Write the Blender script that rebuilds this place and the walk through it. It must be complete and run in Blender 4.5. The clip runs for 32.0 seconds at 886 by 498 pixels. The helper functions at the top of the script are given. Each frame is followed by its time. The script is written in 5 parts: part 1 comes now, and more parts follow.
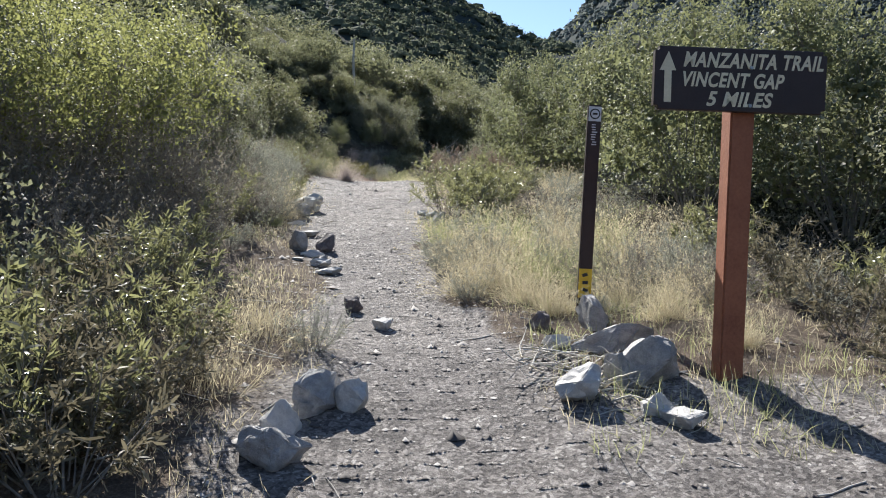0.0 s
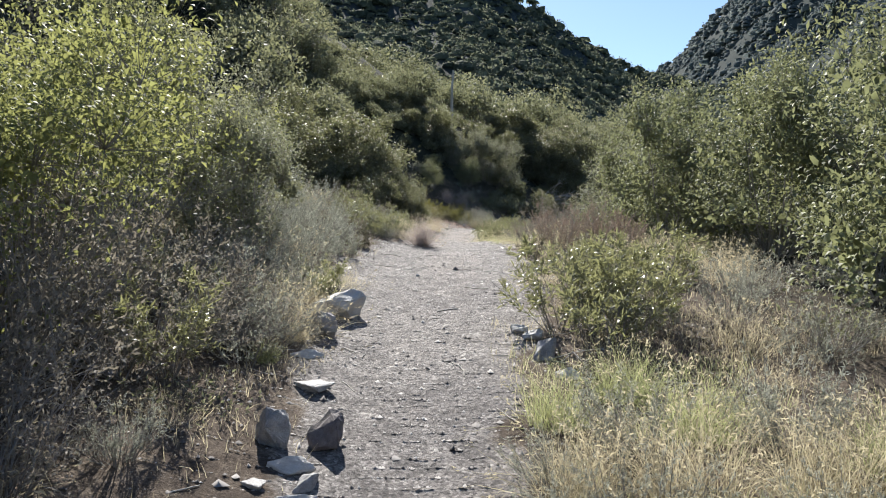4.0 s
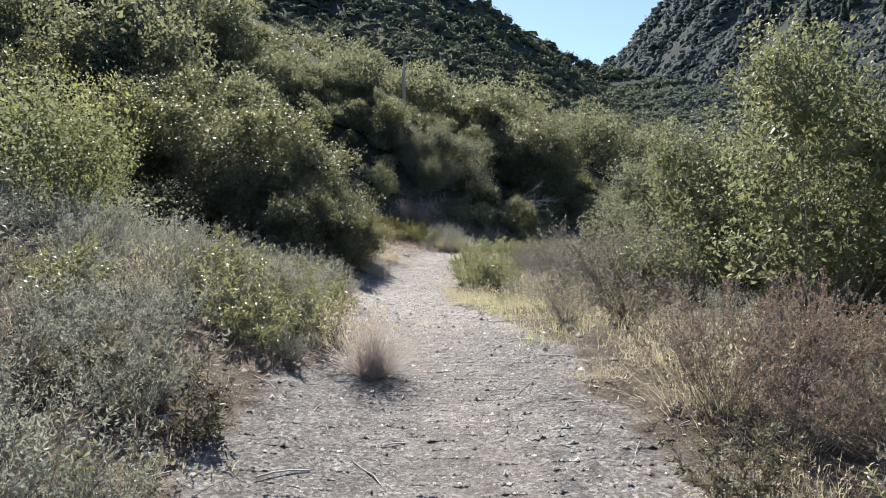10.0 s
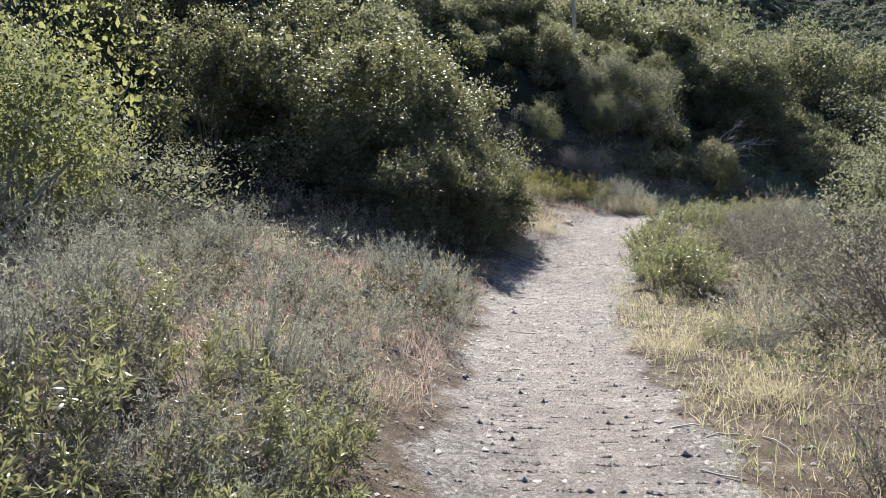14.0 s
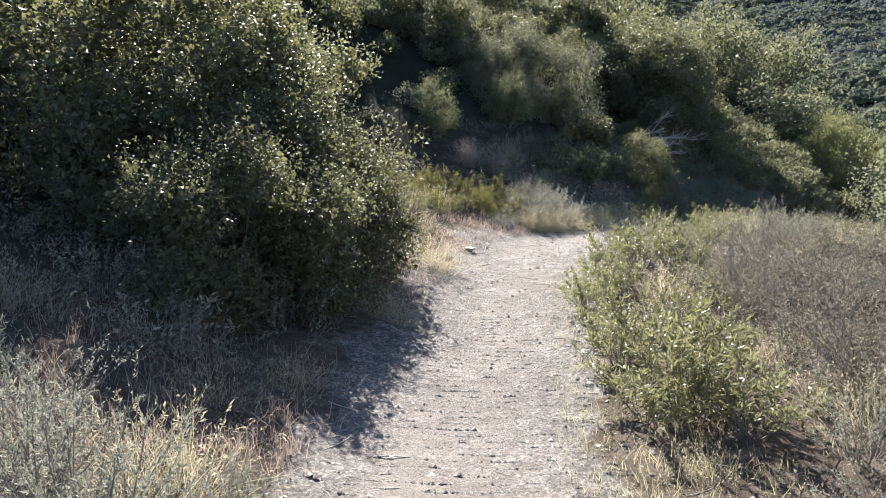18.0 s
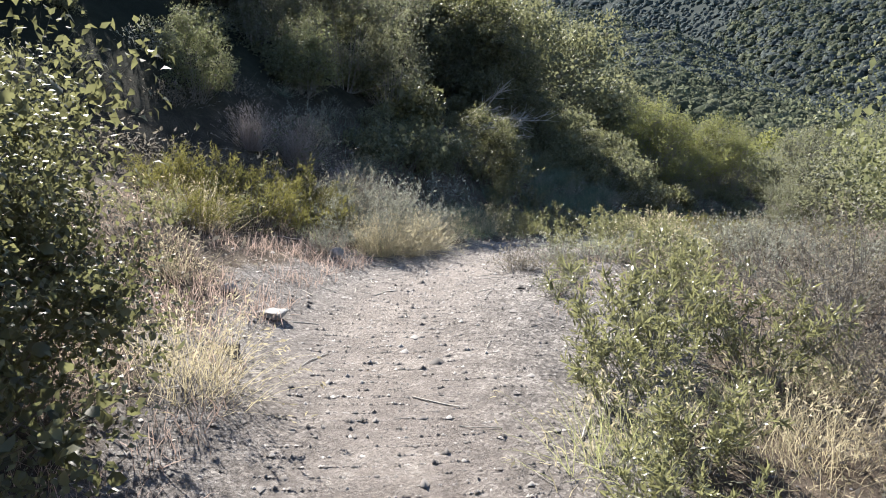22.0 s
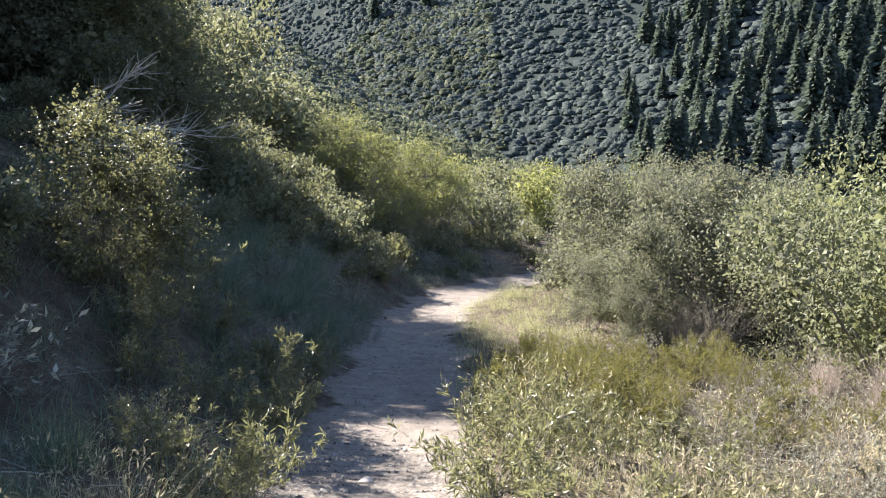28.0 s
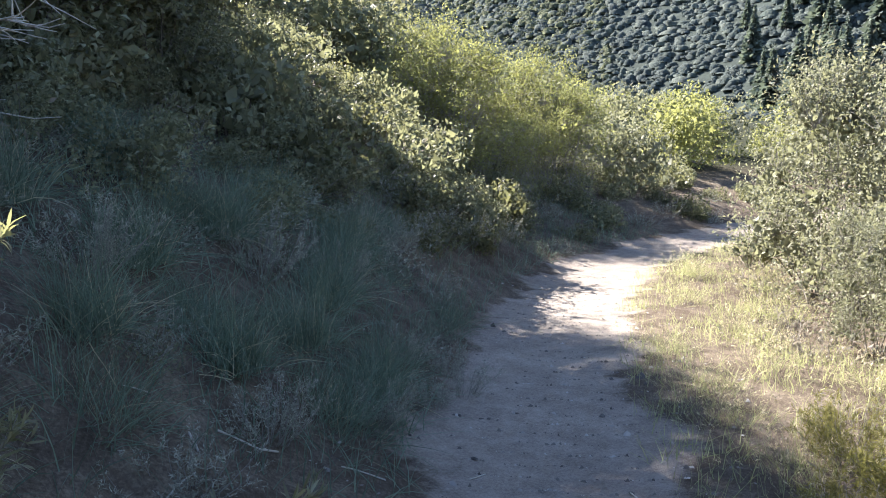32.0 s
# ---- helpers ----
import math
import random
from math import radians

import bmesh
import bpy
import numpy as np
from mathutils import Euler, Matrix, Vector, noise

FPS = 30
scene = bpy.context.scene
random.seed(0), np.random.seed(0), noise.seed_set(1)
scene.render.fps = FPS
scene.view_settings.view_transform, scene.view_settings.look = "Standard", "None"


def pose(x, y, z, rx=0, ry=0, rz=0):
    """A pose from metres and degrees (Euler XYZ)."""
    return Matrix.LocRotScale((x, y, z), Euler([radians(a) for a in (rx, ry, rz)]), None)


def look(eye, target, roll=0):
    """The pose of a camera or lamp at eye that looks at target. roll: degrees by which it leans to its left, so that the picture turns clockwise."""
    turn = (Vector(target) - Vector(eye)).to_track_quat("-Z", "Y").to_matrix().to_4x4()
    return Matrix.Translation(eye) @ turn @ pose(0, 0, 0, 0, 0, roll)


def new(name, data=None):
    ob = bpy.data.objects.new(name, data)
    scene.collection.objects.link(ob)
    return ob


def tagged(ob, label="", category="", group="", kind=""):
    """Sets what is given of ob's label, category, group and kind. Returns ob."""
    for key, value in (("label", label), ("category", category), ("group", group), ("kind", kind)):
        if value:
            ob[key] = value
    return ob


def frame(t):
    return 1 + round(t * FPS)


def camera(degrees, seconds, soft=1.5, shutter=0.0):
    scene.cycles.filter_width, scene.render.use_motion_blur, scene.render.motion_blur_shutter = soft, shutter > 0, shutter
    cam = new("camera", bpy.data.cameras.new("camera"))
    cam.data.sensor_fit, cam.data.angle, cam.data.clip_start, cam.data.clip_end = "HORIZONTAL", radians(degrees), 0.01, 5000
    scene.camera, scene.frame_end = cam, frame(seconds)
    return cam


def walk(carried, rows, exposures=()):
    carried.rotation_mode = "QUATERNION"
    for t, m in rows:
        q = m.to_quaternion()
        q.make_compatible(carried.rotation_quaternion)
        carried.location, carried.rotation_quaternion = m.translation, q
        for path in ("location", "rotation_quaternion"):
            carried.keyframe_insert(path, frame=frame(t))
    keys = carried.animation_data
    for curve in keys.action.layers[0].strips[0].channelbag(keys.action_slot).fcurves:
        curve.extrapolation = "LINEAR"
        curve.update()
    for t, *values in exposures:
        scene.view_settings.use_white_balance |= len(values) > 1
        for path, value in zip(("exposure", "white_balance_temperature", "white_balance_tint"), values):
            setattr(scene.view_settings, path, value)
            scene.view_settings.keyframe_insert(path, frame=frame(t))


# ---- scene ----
cam = camera(57.91, 32.0, soft=1.0)
PATH = [
    (0, pose(0.000, 0.000, 1.400, 87.48, -0.35, -6.01)), (0.5, pose(0.113, 0.490, 1.486, 89.16, -0.53, -5.46)),
    (1, pose(0.130, 0.919, 1.497, 90.20, -1.56, -3.28)), (1.5, pose(0.156, 1.372, 1.550, 89.42, -2.17, -0.64)),
    (2, pose(0.252, 1.849, 1.661, 88.85, -2.56, 1.08)), (2.5, pose(0.256, 2.334, 1.736, 89.31, -3.33, 1.84)),
    (4.5, pose(0.321, 4.147, 2.061, 89.71, -0.49, 1.78)), (5, pose(0.302, 4.648, 2.057, 89.09, -1.62, 6.18)),
    (5.5, pose(0.278, 5.170, 2.109, 87.05, -1.33, 10.17)), (6, pose(0.233, 5.683, 2.181, 85.53, -0.51, 13.04)),
    (6.5, pose(0.147, 6.211, 2.280, 85.86, 0.04, 10.59)), (7, pose(0.086, 6.766, 2.381, 86.09, 0.81, 6.78)),
    (7.5, pose(0.030, 7.316, 2.458, 86.24, 0.50, 2.37)), (8, pose(0.033, 7.875, 2.529, 86.75, 0.92, -0.88)),
    (8.5, pose(0.005, 8.415, 2.578, 87.84, 0.88, -0.50)), (9, pose(-0.020, 8.994, 2.646, 88.47, 0.82, -0.42)),
    (9.5, pose(0.017, 9.580, 2.736, 89.13, 0.92, -0.88)), (10, pose(0.021, 10.171, 2.813, 89.60, 0.35, -2.21)),
    (10.5, pose(0.056, 10.701, 2.907, 89.55, 0.78, -2.53)), (11, pose(0.060, 11.202, 2.946, 89.32, 1.07, 0.20)),
    (11.5, pose(0.120, 11.738, 3.029, 88.87, 1.43, 1.40)), (12, pose(0.179, 12.248, 3.056, 88.57, 0.30, 2.59)),
    (12.5, pose(0.213, 12.779, 3.105, 86.98, 0.32, 3.89)), (13, pose(0.244, 13.239, 3.182, 85.73, 1.47, 6.12)),
    (13.5, pose(0.221, 13.730, 3.251, 85.21, 1.78, 9.45)), (14, pose(0.246, 14.168, 3.301, 85.27, 0.71, 10.25)),
    (14.5, pose(0.189, 14.702, 3.307, 85.26, -0.39, 8.22)), (16.5, pose(0.194, 17.161, 3.491, 86.15, -1.52, 7.24)),
    (17, pose(0.163, 17.798, 3.511, 85.82, -0.75, 5.93)), (17.5, pose(0.108, 18.476, 3.502, 85.25, -0.92, 4.44)),
    (18, pose(0.030, 19.107, 3.488, 84.64, 0.25, 2.70)), (18.5, pose(-0.057, 19.736, 3.458, 84.84, 0.87, 0.70)),
    (19, pose(-0.130, 20.422, 3.405, 85.51, 1.02, -1.48)), (19.5, pose(-0.189, 21.091, 3.359, 85.88, 0.80, -3.08)),
    (20, pose(-0.258, 21.763, 3.363, 86.54, 0.74, -4.25)), (20.5, pose(-0.255, 22.387, 3.354, 87.17, 0.56, -5.27)),
    (21, pose(-0.247, 23.017, 3.356, 86.45, 0.70, -7.83)), (21.5, pose(-0.231, 23.686, 3.366, 85.07, 0.18, -11.22)),
    (22, pose(-0.232, 24.359, 3.400, 84.20, 0.19, -13.53)), (22.5, pose(-0.135, 25.017, 3.450, 84.31, 0.50, -15.45)),
    (23, pose(-0.054, 25.668, 3.497, 84.99, -0.53, -18.52)), (23.5, pose(0.002, 26.291, 3.551, 85.30, -1.61, -21.36)),
    (24, pose(-0.012, 26.890, 3.629, 84.66, -1.06, -21.53)), (24.5, pose(0.092, 27.526, 3.682, 83.75, 0.04, -22.26)),
    (25, pose(0.207, 28.131, 3.722, 83.12, -0.55, -24.59)), (25.5, pose(0.348, 28.747, 3.789, 82.71, -1.90, -30.39)),
    (26, pose(0.515, 29.320, 3.844, 83.14, -1.76, -33.35)), (26.5, pose(0.706, 29.868, 3.886, 84.08, -0.68, -36.21)),
    (28.5, pose(2.302, 32.283, 3.883, 85.42, -1.46, -40.17)), (29, pose(2.632, 32.780, 3.871, 84.17, -2.07, -39.33)),
    (29.5, pose(2.959, 33.273, 3.881, 84.24, -2.07, -36.51)), (30, pose(3.307, 33.725, 3.853, 84.85, -2.26, -34.38)),
    (30.5, pose(3.615, 34.167, 3.793, 85.76, -1.90, -32.57)), (31, pose(3.939, 34.601, 3.711, 85.22, -1.34, -31.23)),
    (31.5, pose(4.256, 35.070, 3.643, 83.37, 0.49, -31.22)), (32, pose(4.584, 35.489, 3.588, 81.52, 0.06, -32.70)),
]
walk(cam, PATH, [(0, 1.15, 6150, 10), (7, 1.2, 6250, 10), (14, 1.3, 6250, 10), (17, 1.6, 6300, 10), (20, 1.66, 6300, 10), (23, 1.5, 6300, 11), (26, 1.6, 6350, 11), (29, 2.2, 6500, 12), (32, 2.5, 6500, 12)])


# ---- light ----
SUN_AZ, SUN_EL = -11.0, 37.0
world = bpy.data.worlds.new("world")
scene.world = world
world.use_nodes = True
wn = world.node_tree.nodes
sky = wn.new("ShaderNodeTexSky")
sky.sky_type, sky.sun_disc = "NISHITA", False
sky.sun_elevation, sky.sun_rotation = radians(SUN_EL), radians(SUN_AZ)
sky.altitude, sky.air_density, sky.dust_density, sky.ozone_density = 1200, 1.0, 0.4, 1.5
wn["Background"].inputs["Strength"].default_value = 0.072
world.node_tree.links.new(sky.outputs[0], wn["Background"].inputs["Color"])
sun = new("sun", bpy.data.lights.new("sun", "SUN"))
sun.data.energy, sun.data.angle, sun.data.color = 5.0, radians(0.55), (1.0, 0.94, 0.84)
_a, _e = radians(SUN_AZ), radians(SUN_EL)
sun.matrix_world = look((0, 0, 0), (-math.sin(_a) * math.cos(_e), -math.cos(_a) * math.cos(_e), -math.sin(_e)))


# ---- materials ----
def material(name):
    m = bpy.data.materials.new(name)
    m.use_nodes = True
    n, l = m.node_tree.nodes, m.node_tree.links
    return m, n, l, n["Principled BSDF"]


def ramp(n, stops):
    r = n.new("ShaderNodeValToRGB")
    e = r.color_ramp.elements
    while len(e) < len(stops):
        e.new(0.5)
    for i, (p, c) in enumerate(stops):
        e[i].position, e[i].color = p, (*c, 1)
    return r


def noise_tex(n, l, scale, detail=4.0, coord="Object", rough_=0.6):
    t, c = n.new("ShaderNodeTexNoise"), n.new("ShaderNodeTexCoord")
    t.inputs["Scale"].default_value, t.inputs["Detail"].default_value, t.inputs["Roughness"].default_value = scale, detail, rough_
    l.new(c.outputs[coord], t.inputs["Vector"])
    return t


def leaf_material(name, dark, light, glow, through_=0.4, roughness=0.62, gloss=0.24):
    """Leaves: each one its own shade, and daylight comes through them."""
    m, n, l, b = material(name)
    g = n.new("ShaderNodeNewGeometry")
    dark, light, glow = [(r_, g_, b_ * 1.22) for r_, g_, b_ in (dark, light, glow)]
    c = ramp(n, [(0.0, tuple(v * 0.7 for v in dark)), (0.7, light), (1.0, tuple(min(1, v * 1.55) for v in light))])
    l.new(g.outputs["Random Per Island"], c.inputs[0])
    big = noise_tex(n, l, 1.7, 2.0)
    mixc = n.new("ShaderNodeMix")
    mixc.data_type, mixc.blend_type = "RGBA", "MULTIPLY"
    mixc.inputs[0].default_value = 0.55
    tone = ramp(n, [(0.3, (0.62, 0.6, 0.55)), (0.7, (1.25, 1.2, 1.0))])
    l.new(big.outputs[0], tone.inputs[0])
    l.new(c.outputs[0], mixc.inputs[6])
    l.new(tone.outputs[0], mixc.inputs[7])
    l.new(mixc.outputs[2], b.inputs["Base Color"])
    b.inputs["Roughness"].default_value = roughness
    b.inputs["Specular IOR Level"].default_value = gloss
    t = n.new("ShaderNodeBsdfTranslucent")
    t.inputs[0].default_value = (*glow, 1)
    mix = n.new("ShaderNodeMixShader")
    mix.inputs[0].default_value = through_
    l.new(b.outputs[0], mix.inputs[1])
    l.new(t.outputs[0], mix.inputs[2])
    l.new(mix.outputs[0], n["Material Output"].inputs[0])
    return m


def rough_material(name, stops, scale=6.0, roughness=0.9, bump=0.4, fine=60.0, metal=0.0):
    """Stone, bark, wood, paint: mottled at two scales with a fine relief."""
    m, n, l, b = material(name)
    a, f = noise_tex(n, l, scale, 5.0), noise_tex(n, l, fine, 6.0)
    add = n.new("ShaderNodeMath")
    add.operation = "MULTIPLY_ADD"
    add.inputs[1].default_value = 0.45
    l.new(f.outputs[0], add.inputs[0])
    sub = n.new("ShaderNodeMath")
    sub.operation, sub.inputs[1].default_value = "MULTIPLY", 0.62
    l.new(a.outputs[0], sub.inputs[0])
    l.new(sub.outputs[0], add.inputs[2])
    r = ramp(n, stops)
    l.new(add.outputs[0], r.inputs[0])
    l.new(r.outputs[0], b.inputs["Base Color"])
    b.inputs["Roughness"].default_value, b.inputs["Metallic"].default_value = roughness, metal
    bp = n.new("ShaderNodeBump")
    bp.inputs["Strength"].default_value, bp.inputs["Distance"].default_value = bump, 0.02
    l.new(add.outputs[0], bp.inputs["Height"])
    l.new(bp.outputs[0], b.inputs["Normal"])
    return m


M = {
    "willow": leaf_material("willow_leaf", (0.1, 0.12, 0.0532), (0.21, 0.23, 0.113), (0.34, 0.36, 0.146), 0.30),
    "yellowgreen": leaf_material("bright_leaf", (0.1, 0.115, 0.042), (0.2, 0.215, 0.082), (0.4, 0.415, 0.12), 0.38),
    "greywillow": leaf_material("grey_green_leaf", (0.09, 0.1, 0.062), (0.2, 0.21, 0.132), (0.33, 0.34, 0.165), 0.33),
    "oak": leaf_material("oak_leaf", (0.047, 0.051, 0.031), (0.138, 0.143, 0.08), (0.3, 0.305, 0.113), 0.31, 0.5, 0.3),
    "yerba": leaf_material("long_leaf", (0.06, 0.062, 0.038), (0.185, 0.185, 0.11), (0.36, 0.365, 0.135), 0.35, 0.36, 0.55),
    "dryleaf": leaf_material("withered_leaf", (0.07, 0.066, 0.042), (0.175, 0.165, 0.1), (0.25, 0.22, 0.12), 0.28),
    "sage": leaf_material("sage_leaf", (0.19, 0.2, 0.148), (0.4, 0.41, 0.305), (0.42, 0.43, 0.28), 0.3),
    "bluegrass": leaf_material("grey_blade", (0.075, 0.112, 0.08), (0.195, 0.262, 0.178), (0.22, 0.3, 0.165), 0.35),
    "straw": leaf_material("straw_blade", (0.29, 0.25, 0.14), (0.55, 0.49, 0.3), (0.64, 0.57, 0.32), 0.42),
    "pinkstraw": leaf_material("rusty_blade", (0.27, 0.195, 0.14), (0.51, 0.395, 0.29), (0.54, 0.42, 0.3), 0.4),
    "greenblade": leaf_material("green_blade", (0.15, 0.172, 0.08), (0.33, 0.35, 0.17), (0.48, 0.5, 0.2), 0.45),
    "rust": leaf_material("seed_head", (0.155, 0.12, 0.085), (0.32, 0.255, 0.18), (0.31, 0.235, 0.15), 0.3),
    "broom": leaf_material("broom_stem", (0.064, 0.061, 0.021), (0.158, 0.15, 0.047), (0.3, 0.285, 0.072), 0.34),
    "greystraw": leaf_material("grey_straw_blade", (0.24, 0.2, 0.155), (0.5, 0.43, 0.345), (0.52, 0.45, 0.34), 0.4),
    "chaparral": leaf_material("chaparral_leaf", (0.08, 0.09, 0.052), (0.2, 0.21, 0.122), (0.33, 0.34, 0.15), 0.34),
    "needle": leaf_material("needle", (0.05, 0.068, 0.055), (0.135, 0.165, 0.125), (0.16, 0.2, 0.12), 0.28),
    "litter": leaf_material("litter_leaf", (0.1, 0.09, 0.0648), (0.26, 0.235, 0.174), (0.3, 0.27, 0.176), 0.35),
    "bark": rough_material("bark", [(0.3, (0.09, 0.075, 0.06)), (0.7, (0.22, 0.19, 0.16))], 20, 0.95, 0.5, 120),
    "greytwig": rough_material("grey_twig", [(0.3, (0.14, 0.13, 0.118)), (0.7, (0.31, 0.287, 0.262))], 14, 0.9, 0.3, 90),
    "whitetwig": rough_material("bleached_wood", [(0.3, (0.38, 0.35, 0.31)), (0.7, (0.62, 0.58, 0.52))], 14, 0.85, 0.3, 90),
    "rock": rough_material("granite", [(0.28, (0.15, 0.145, 0.15)), (0.5, (0.30, 0.29, 0.285)), (0.72, (0.48, 0.46, 0.44))], 7, 0.85, 0.6, 55),
    "palerock": rough_material("pale_granite", [(0.28, (0.3, 0.29, 0.28)), (0.5, (0.5, 0.48, 0.46)), (0.72, (0.66, 0.64, 0.6))], 7, 0.85, 0.6, 55),
    "darkrock": rough_material("dark_stone", [(0.28, (0.07, 0.06, 0.06)), (0.5, (0.14, 0.12, 0.12)), (0.72, (0.22, 0.19, 0.18))], 7, 0.85, 0.6, 55),
    "redwood": rough_material("stained_post", [(0.3, (0.20, 0.062, 0.03)), (0.7, (0.40, 0.15, 0.075))], 5, 0.65, 0.25, 70),
    "brownpaint": rough_material("brown_paint", [(0.3, (0.022, 0.012, 0.012)), (0.7, (0.042, 0.024, 0.022))], 9, 0.5, 0.12, 90),
    "cream": rough_material("cream_paint", [(0.3, (0.7, 0.62, 0.42)), (0.7, (0.85, 0.78, 0.58))], 25, 0.6, 0.15, 120),
    "yellowtape": rough_material("yellow_sticker", [(0.3, (0.62, 0.4, 0.02)), (0.7, (0.8, 0.54, 0.04))], 12, 0.45, 0.05, 90),
    "white": rough_material("white_sticker", [(0.3, (0.55, 0.55, 0.56)), (0.7, (0.75, 0.75, 0.75))], 20, 0.45, 0.05, 90),
    "black": rough_material("black_print", [(0.3, (0.015, 0.015, 0.016)), (0.7, (0.04, 0.04, 0.04))], 20, 0.6, 0.05, 90),
    "steel": rough_material("bolt_steel", [(0.3, (0.3, 0.3, 0.31)), (0.7, (0.55, 0.55, 0.56))], 20, 0.4, 0.05, 90, 1.0),
}


def ground_material():
    m, n, l, b = material("ground")
    at = n.new("ShaderNodeAttribute")
    at.attribute_name = "trail"
    big, mid, fine = noise_tex(n, l, 0.5, 3), noise_tex(n, l, 5.0, 6, rough_=0.75), noise_tex(n, l, 70.0, 6, rough_=0.75)
    stones, c = n.new("ShaderNodeTexVoronoi"), n.new("ShaderNodeTexCoord")
    stones.inputs["Scale"].default_value = 58
    l.new(c.outputs["Object"], stones.inputs["Vector"])
    grit = ramp(n, [(0.34, (0.045, 0.04, 0.039)), (0.48, (0.15, 0.135, 0.127)), (0.6, (0.3, 0.277, 0.262)), (0.7, (0.54, 0.51, 0.48))])
    soil = ramp(n, [(0.32, (0.038, 0.031, 0.027)), (0.5, (0.135, 0.11, 0.09)), (0.68, (0.34, 0.29, 0.235))])
    grain = n.new("ShaderNodeMix")
    grain.data_type = "FLOAT"
    grain.inputs[0].default_value = 0.5
    l.new(mid.outputs[0], grain.inputs[2])
    l.new(fine.outputs[0], grain.inputs[3])
    sp = n.new("ShaderNodeMath")
    sp.operation, sp.inputs[1].default_value = "MULTIPLY_ADD", 0.29
    l.new(stones.outputs["Color"], sp.inputs[0])
    sh = n.new("ShaderNodeMath")
    sh.operation, sh.inputs[1].default_value = "SUBTRACT", 0.145
    l.new(grain.outputs[0], sh.inputs[0])
    l.new(sh.outputs[0], sp.inputs[2])
    l.new(sp.outputs[0], grit.inputs[0])
    l.new(grain.outputs[0], soil.inputs[0])
    brush_shade = n.new("ShaderNodeAttribute")
    brush_shade.attribute_name = "brush_shade"
    # brush floor, coloured darker to give the shade between the bushes
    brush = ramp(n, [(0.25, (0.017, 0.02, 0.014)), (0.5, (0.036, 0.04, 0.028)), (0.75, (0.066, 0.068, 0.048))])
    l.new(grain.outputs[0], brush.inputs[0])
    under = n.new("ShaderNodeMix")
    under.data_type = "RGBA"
    l.new(brush_shade.outputs["Fac"], under.inputs[0])
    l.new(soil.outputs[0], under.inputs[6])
    # far hills: ground blended to a lighter blue-grey, haze put into the colour
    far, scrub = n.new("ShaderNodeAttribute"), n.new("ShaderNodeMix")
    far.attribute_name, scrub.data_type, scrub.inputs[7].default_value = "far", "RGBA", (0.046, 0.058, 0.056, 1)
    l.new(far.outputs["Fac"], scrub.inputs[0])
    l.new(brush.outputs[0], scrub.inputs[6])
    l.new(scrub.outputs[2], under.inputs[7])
    edge = n.new("ShaderNodeMath")
    edge.operation, edge.inputs[1].default_value = "MULTIPLY_ADD", 0.9
    l.new(mid.outputs[0], edge.inputs[0])
    e2 = n.new("ShaderNodeMath")
    e2.operation, e2.inputs[1].default_value = "SUBTRACT", 0.45
    l.new(at.outputs["Fac"], e2.inputs[0])
    l.new(e2.outputs[0], edge.inputs[2])
    e3 = ramp(n, [(0.35, (0, 0, 0)), (0.62, (1, 1, 1))])
    l.new(edge.outputs[0], e3.inputs[0])
    mx = n.new("ShaderNodeMix")
    mx.data_type = "RGBA"
    l.new(e3.outputs[0], mx.inputs[0])
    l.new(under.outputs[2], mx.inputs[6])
    # packed earth, its pale tone also carrying the glare on the tread
    dirt_glare = n.new("ShaderNodeAttribute")
    dirt_glare.attribute_name = "dirt_glare"
    earth = ramp(n, [(0.34, (0.13, 0.108, 0.095)), (0.5, (0.27, 0.232, 0.208)), (0.66, (0.4, 0.355, 0.32))])
    l.new(grain.outputs[0], earth.inputs[0])
    tread = n.new("ShaderNodeMix")
    tread.data_type = "RGBA"
    l.new(dirt_glare.outputs["Fac"], tread.inputs[0])
    l.new(grit.outputs[0], tread.inputs[6])
    l.new(earth.outputs[0], tread.inputs[7])
    l.new(tread.outputs[2], mx.inputs[7])
    tone = ramp(n, [(0.35, (0.8, 0.78, 0.77)), (0.65, (1.1, 1.08, 1.04))])
    l.new(big.outputs[0], tone.inputs[0])
    mul = n.new("ShaderNodeMix")
    mul.data_type, mul.blend_type = "RGBA", "MULTIPLY"
    mul.inputs[0].default_value = 1.0
    l.new(mx.outputs[2], mul.inputs[6])
    l.new(tone.outputs[0], mul.inputs[7])
    l.new(mul.outputs[2], b.inputs["Base Color"])
    b.inputs["Roughness"].default_value = 0.95
    sheen = n.new("ShaderNodeMath")
    sheen.operation, sheen.inputs[1].default_value, sheen.inputs[2].default_value = "MULTIPLY_ADD", 0.5, 0.04
    l.new(e3.outputs[0], sheen.inputs[0])
    l.new(sheen.outputs[0], b.inputs["Specular IOR Level"])
    bp = n.new("ShaderNodeBump")
    bp.inputs["Strength"].default_value, bp.inputs["Distance"].default_value = 0.9, 0.03
    l.new(sp.outputs[0], bp.inputs["Height"])
    l.new(bp.outputs[0], b.inputs["Normal"])
    return m


M["ground"] = ground_material()

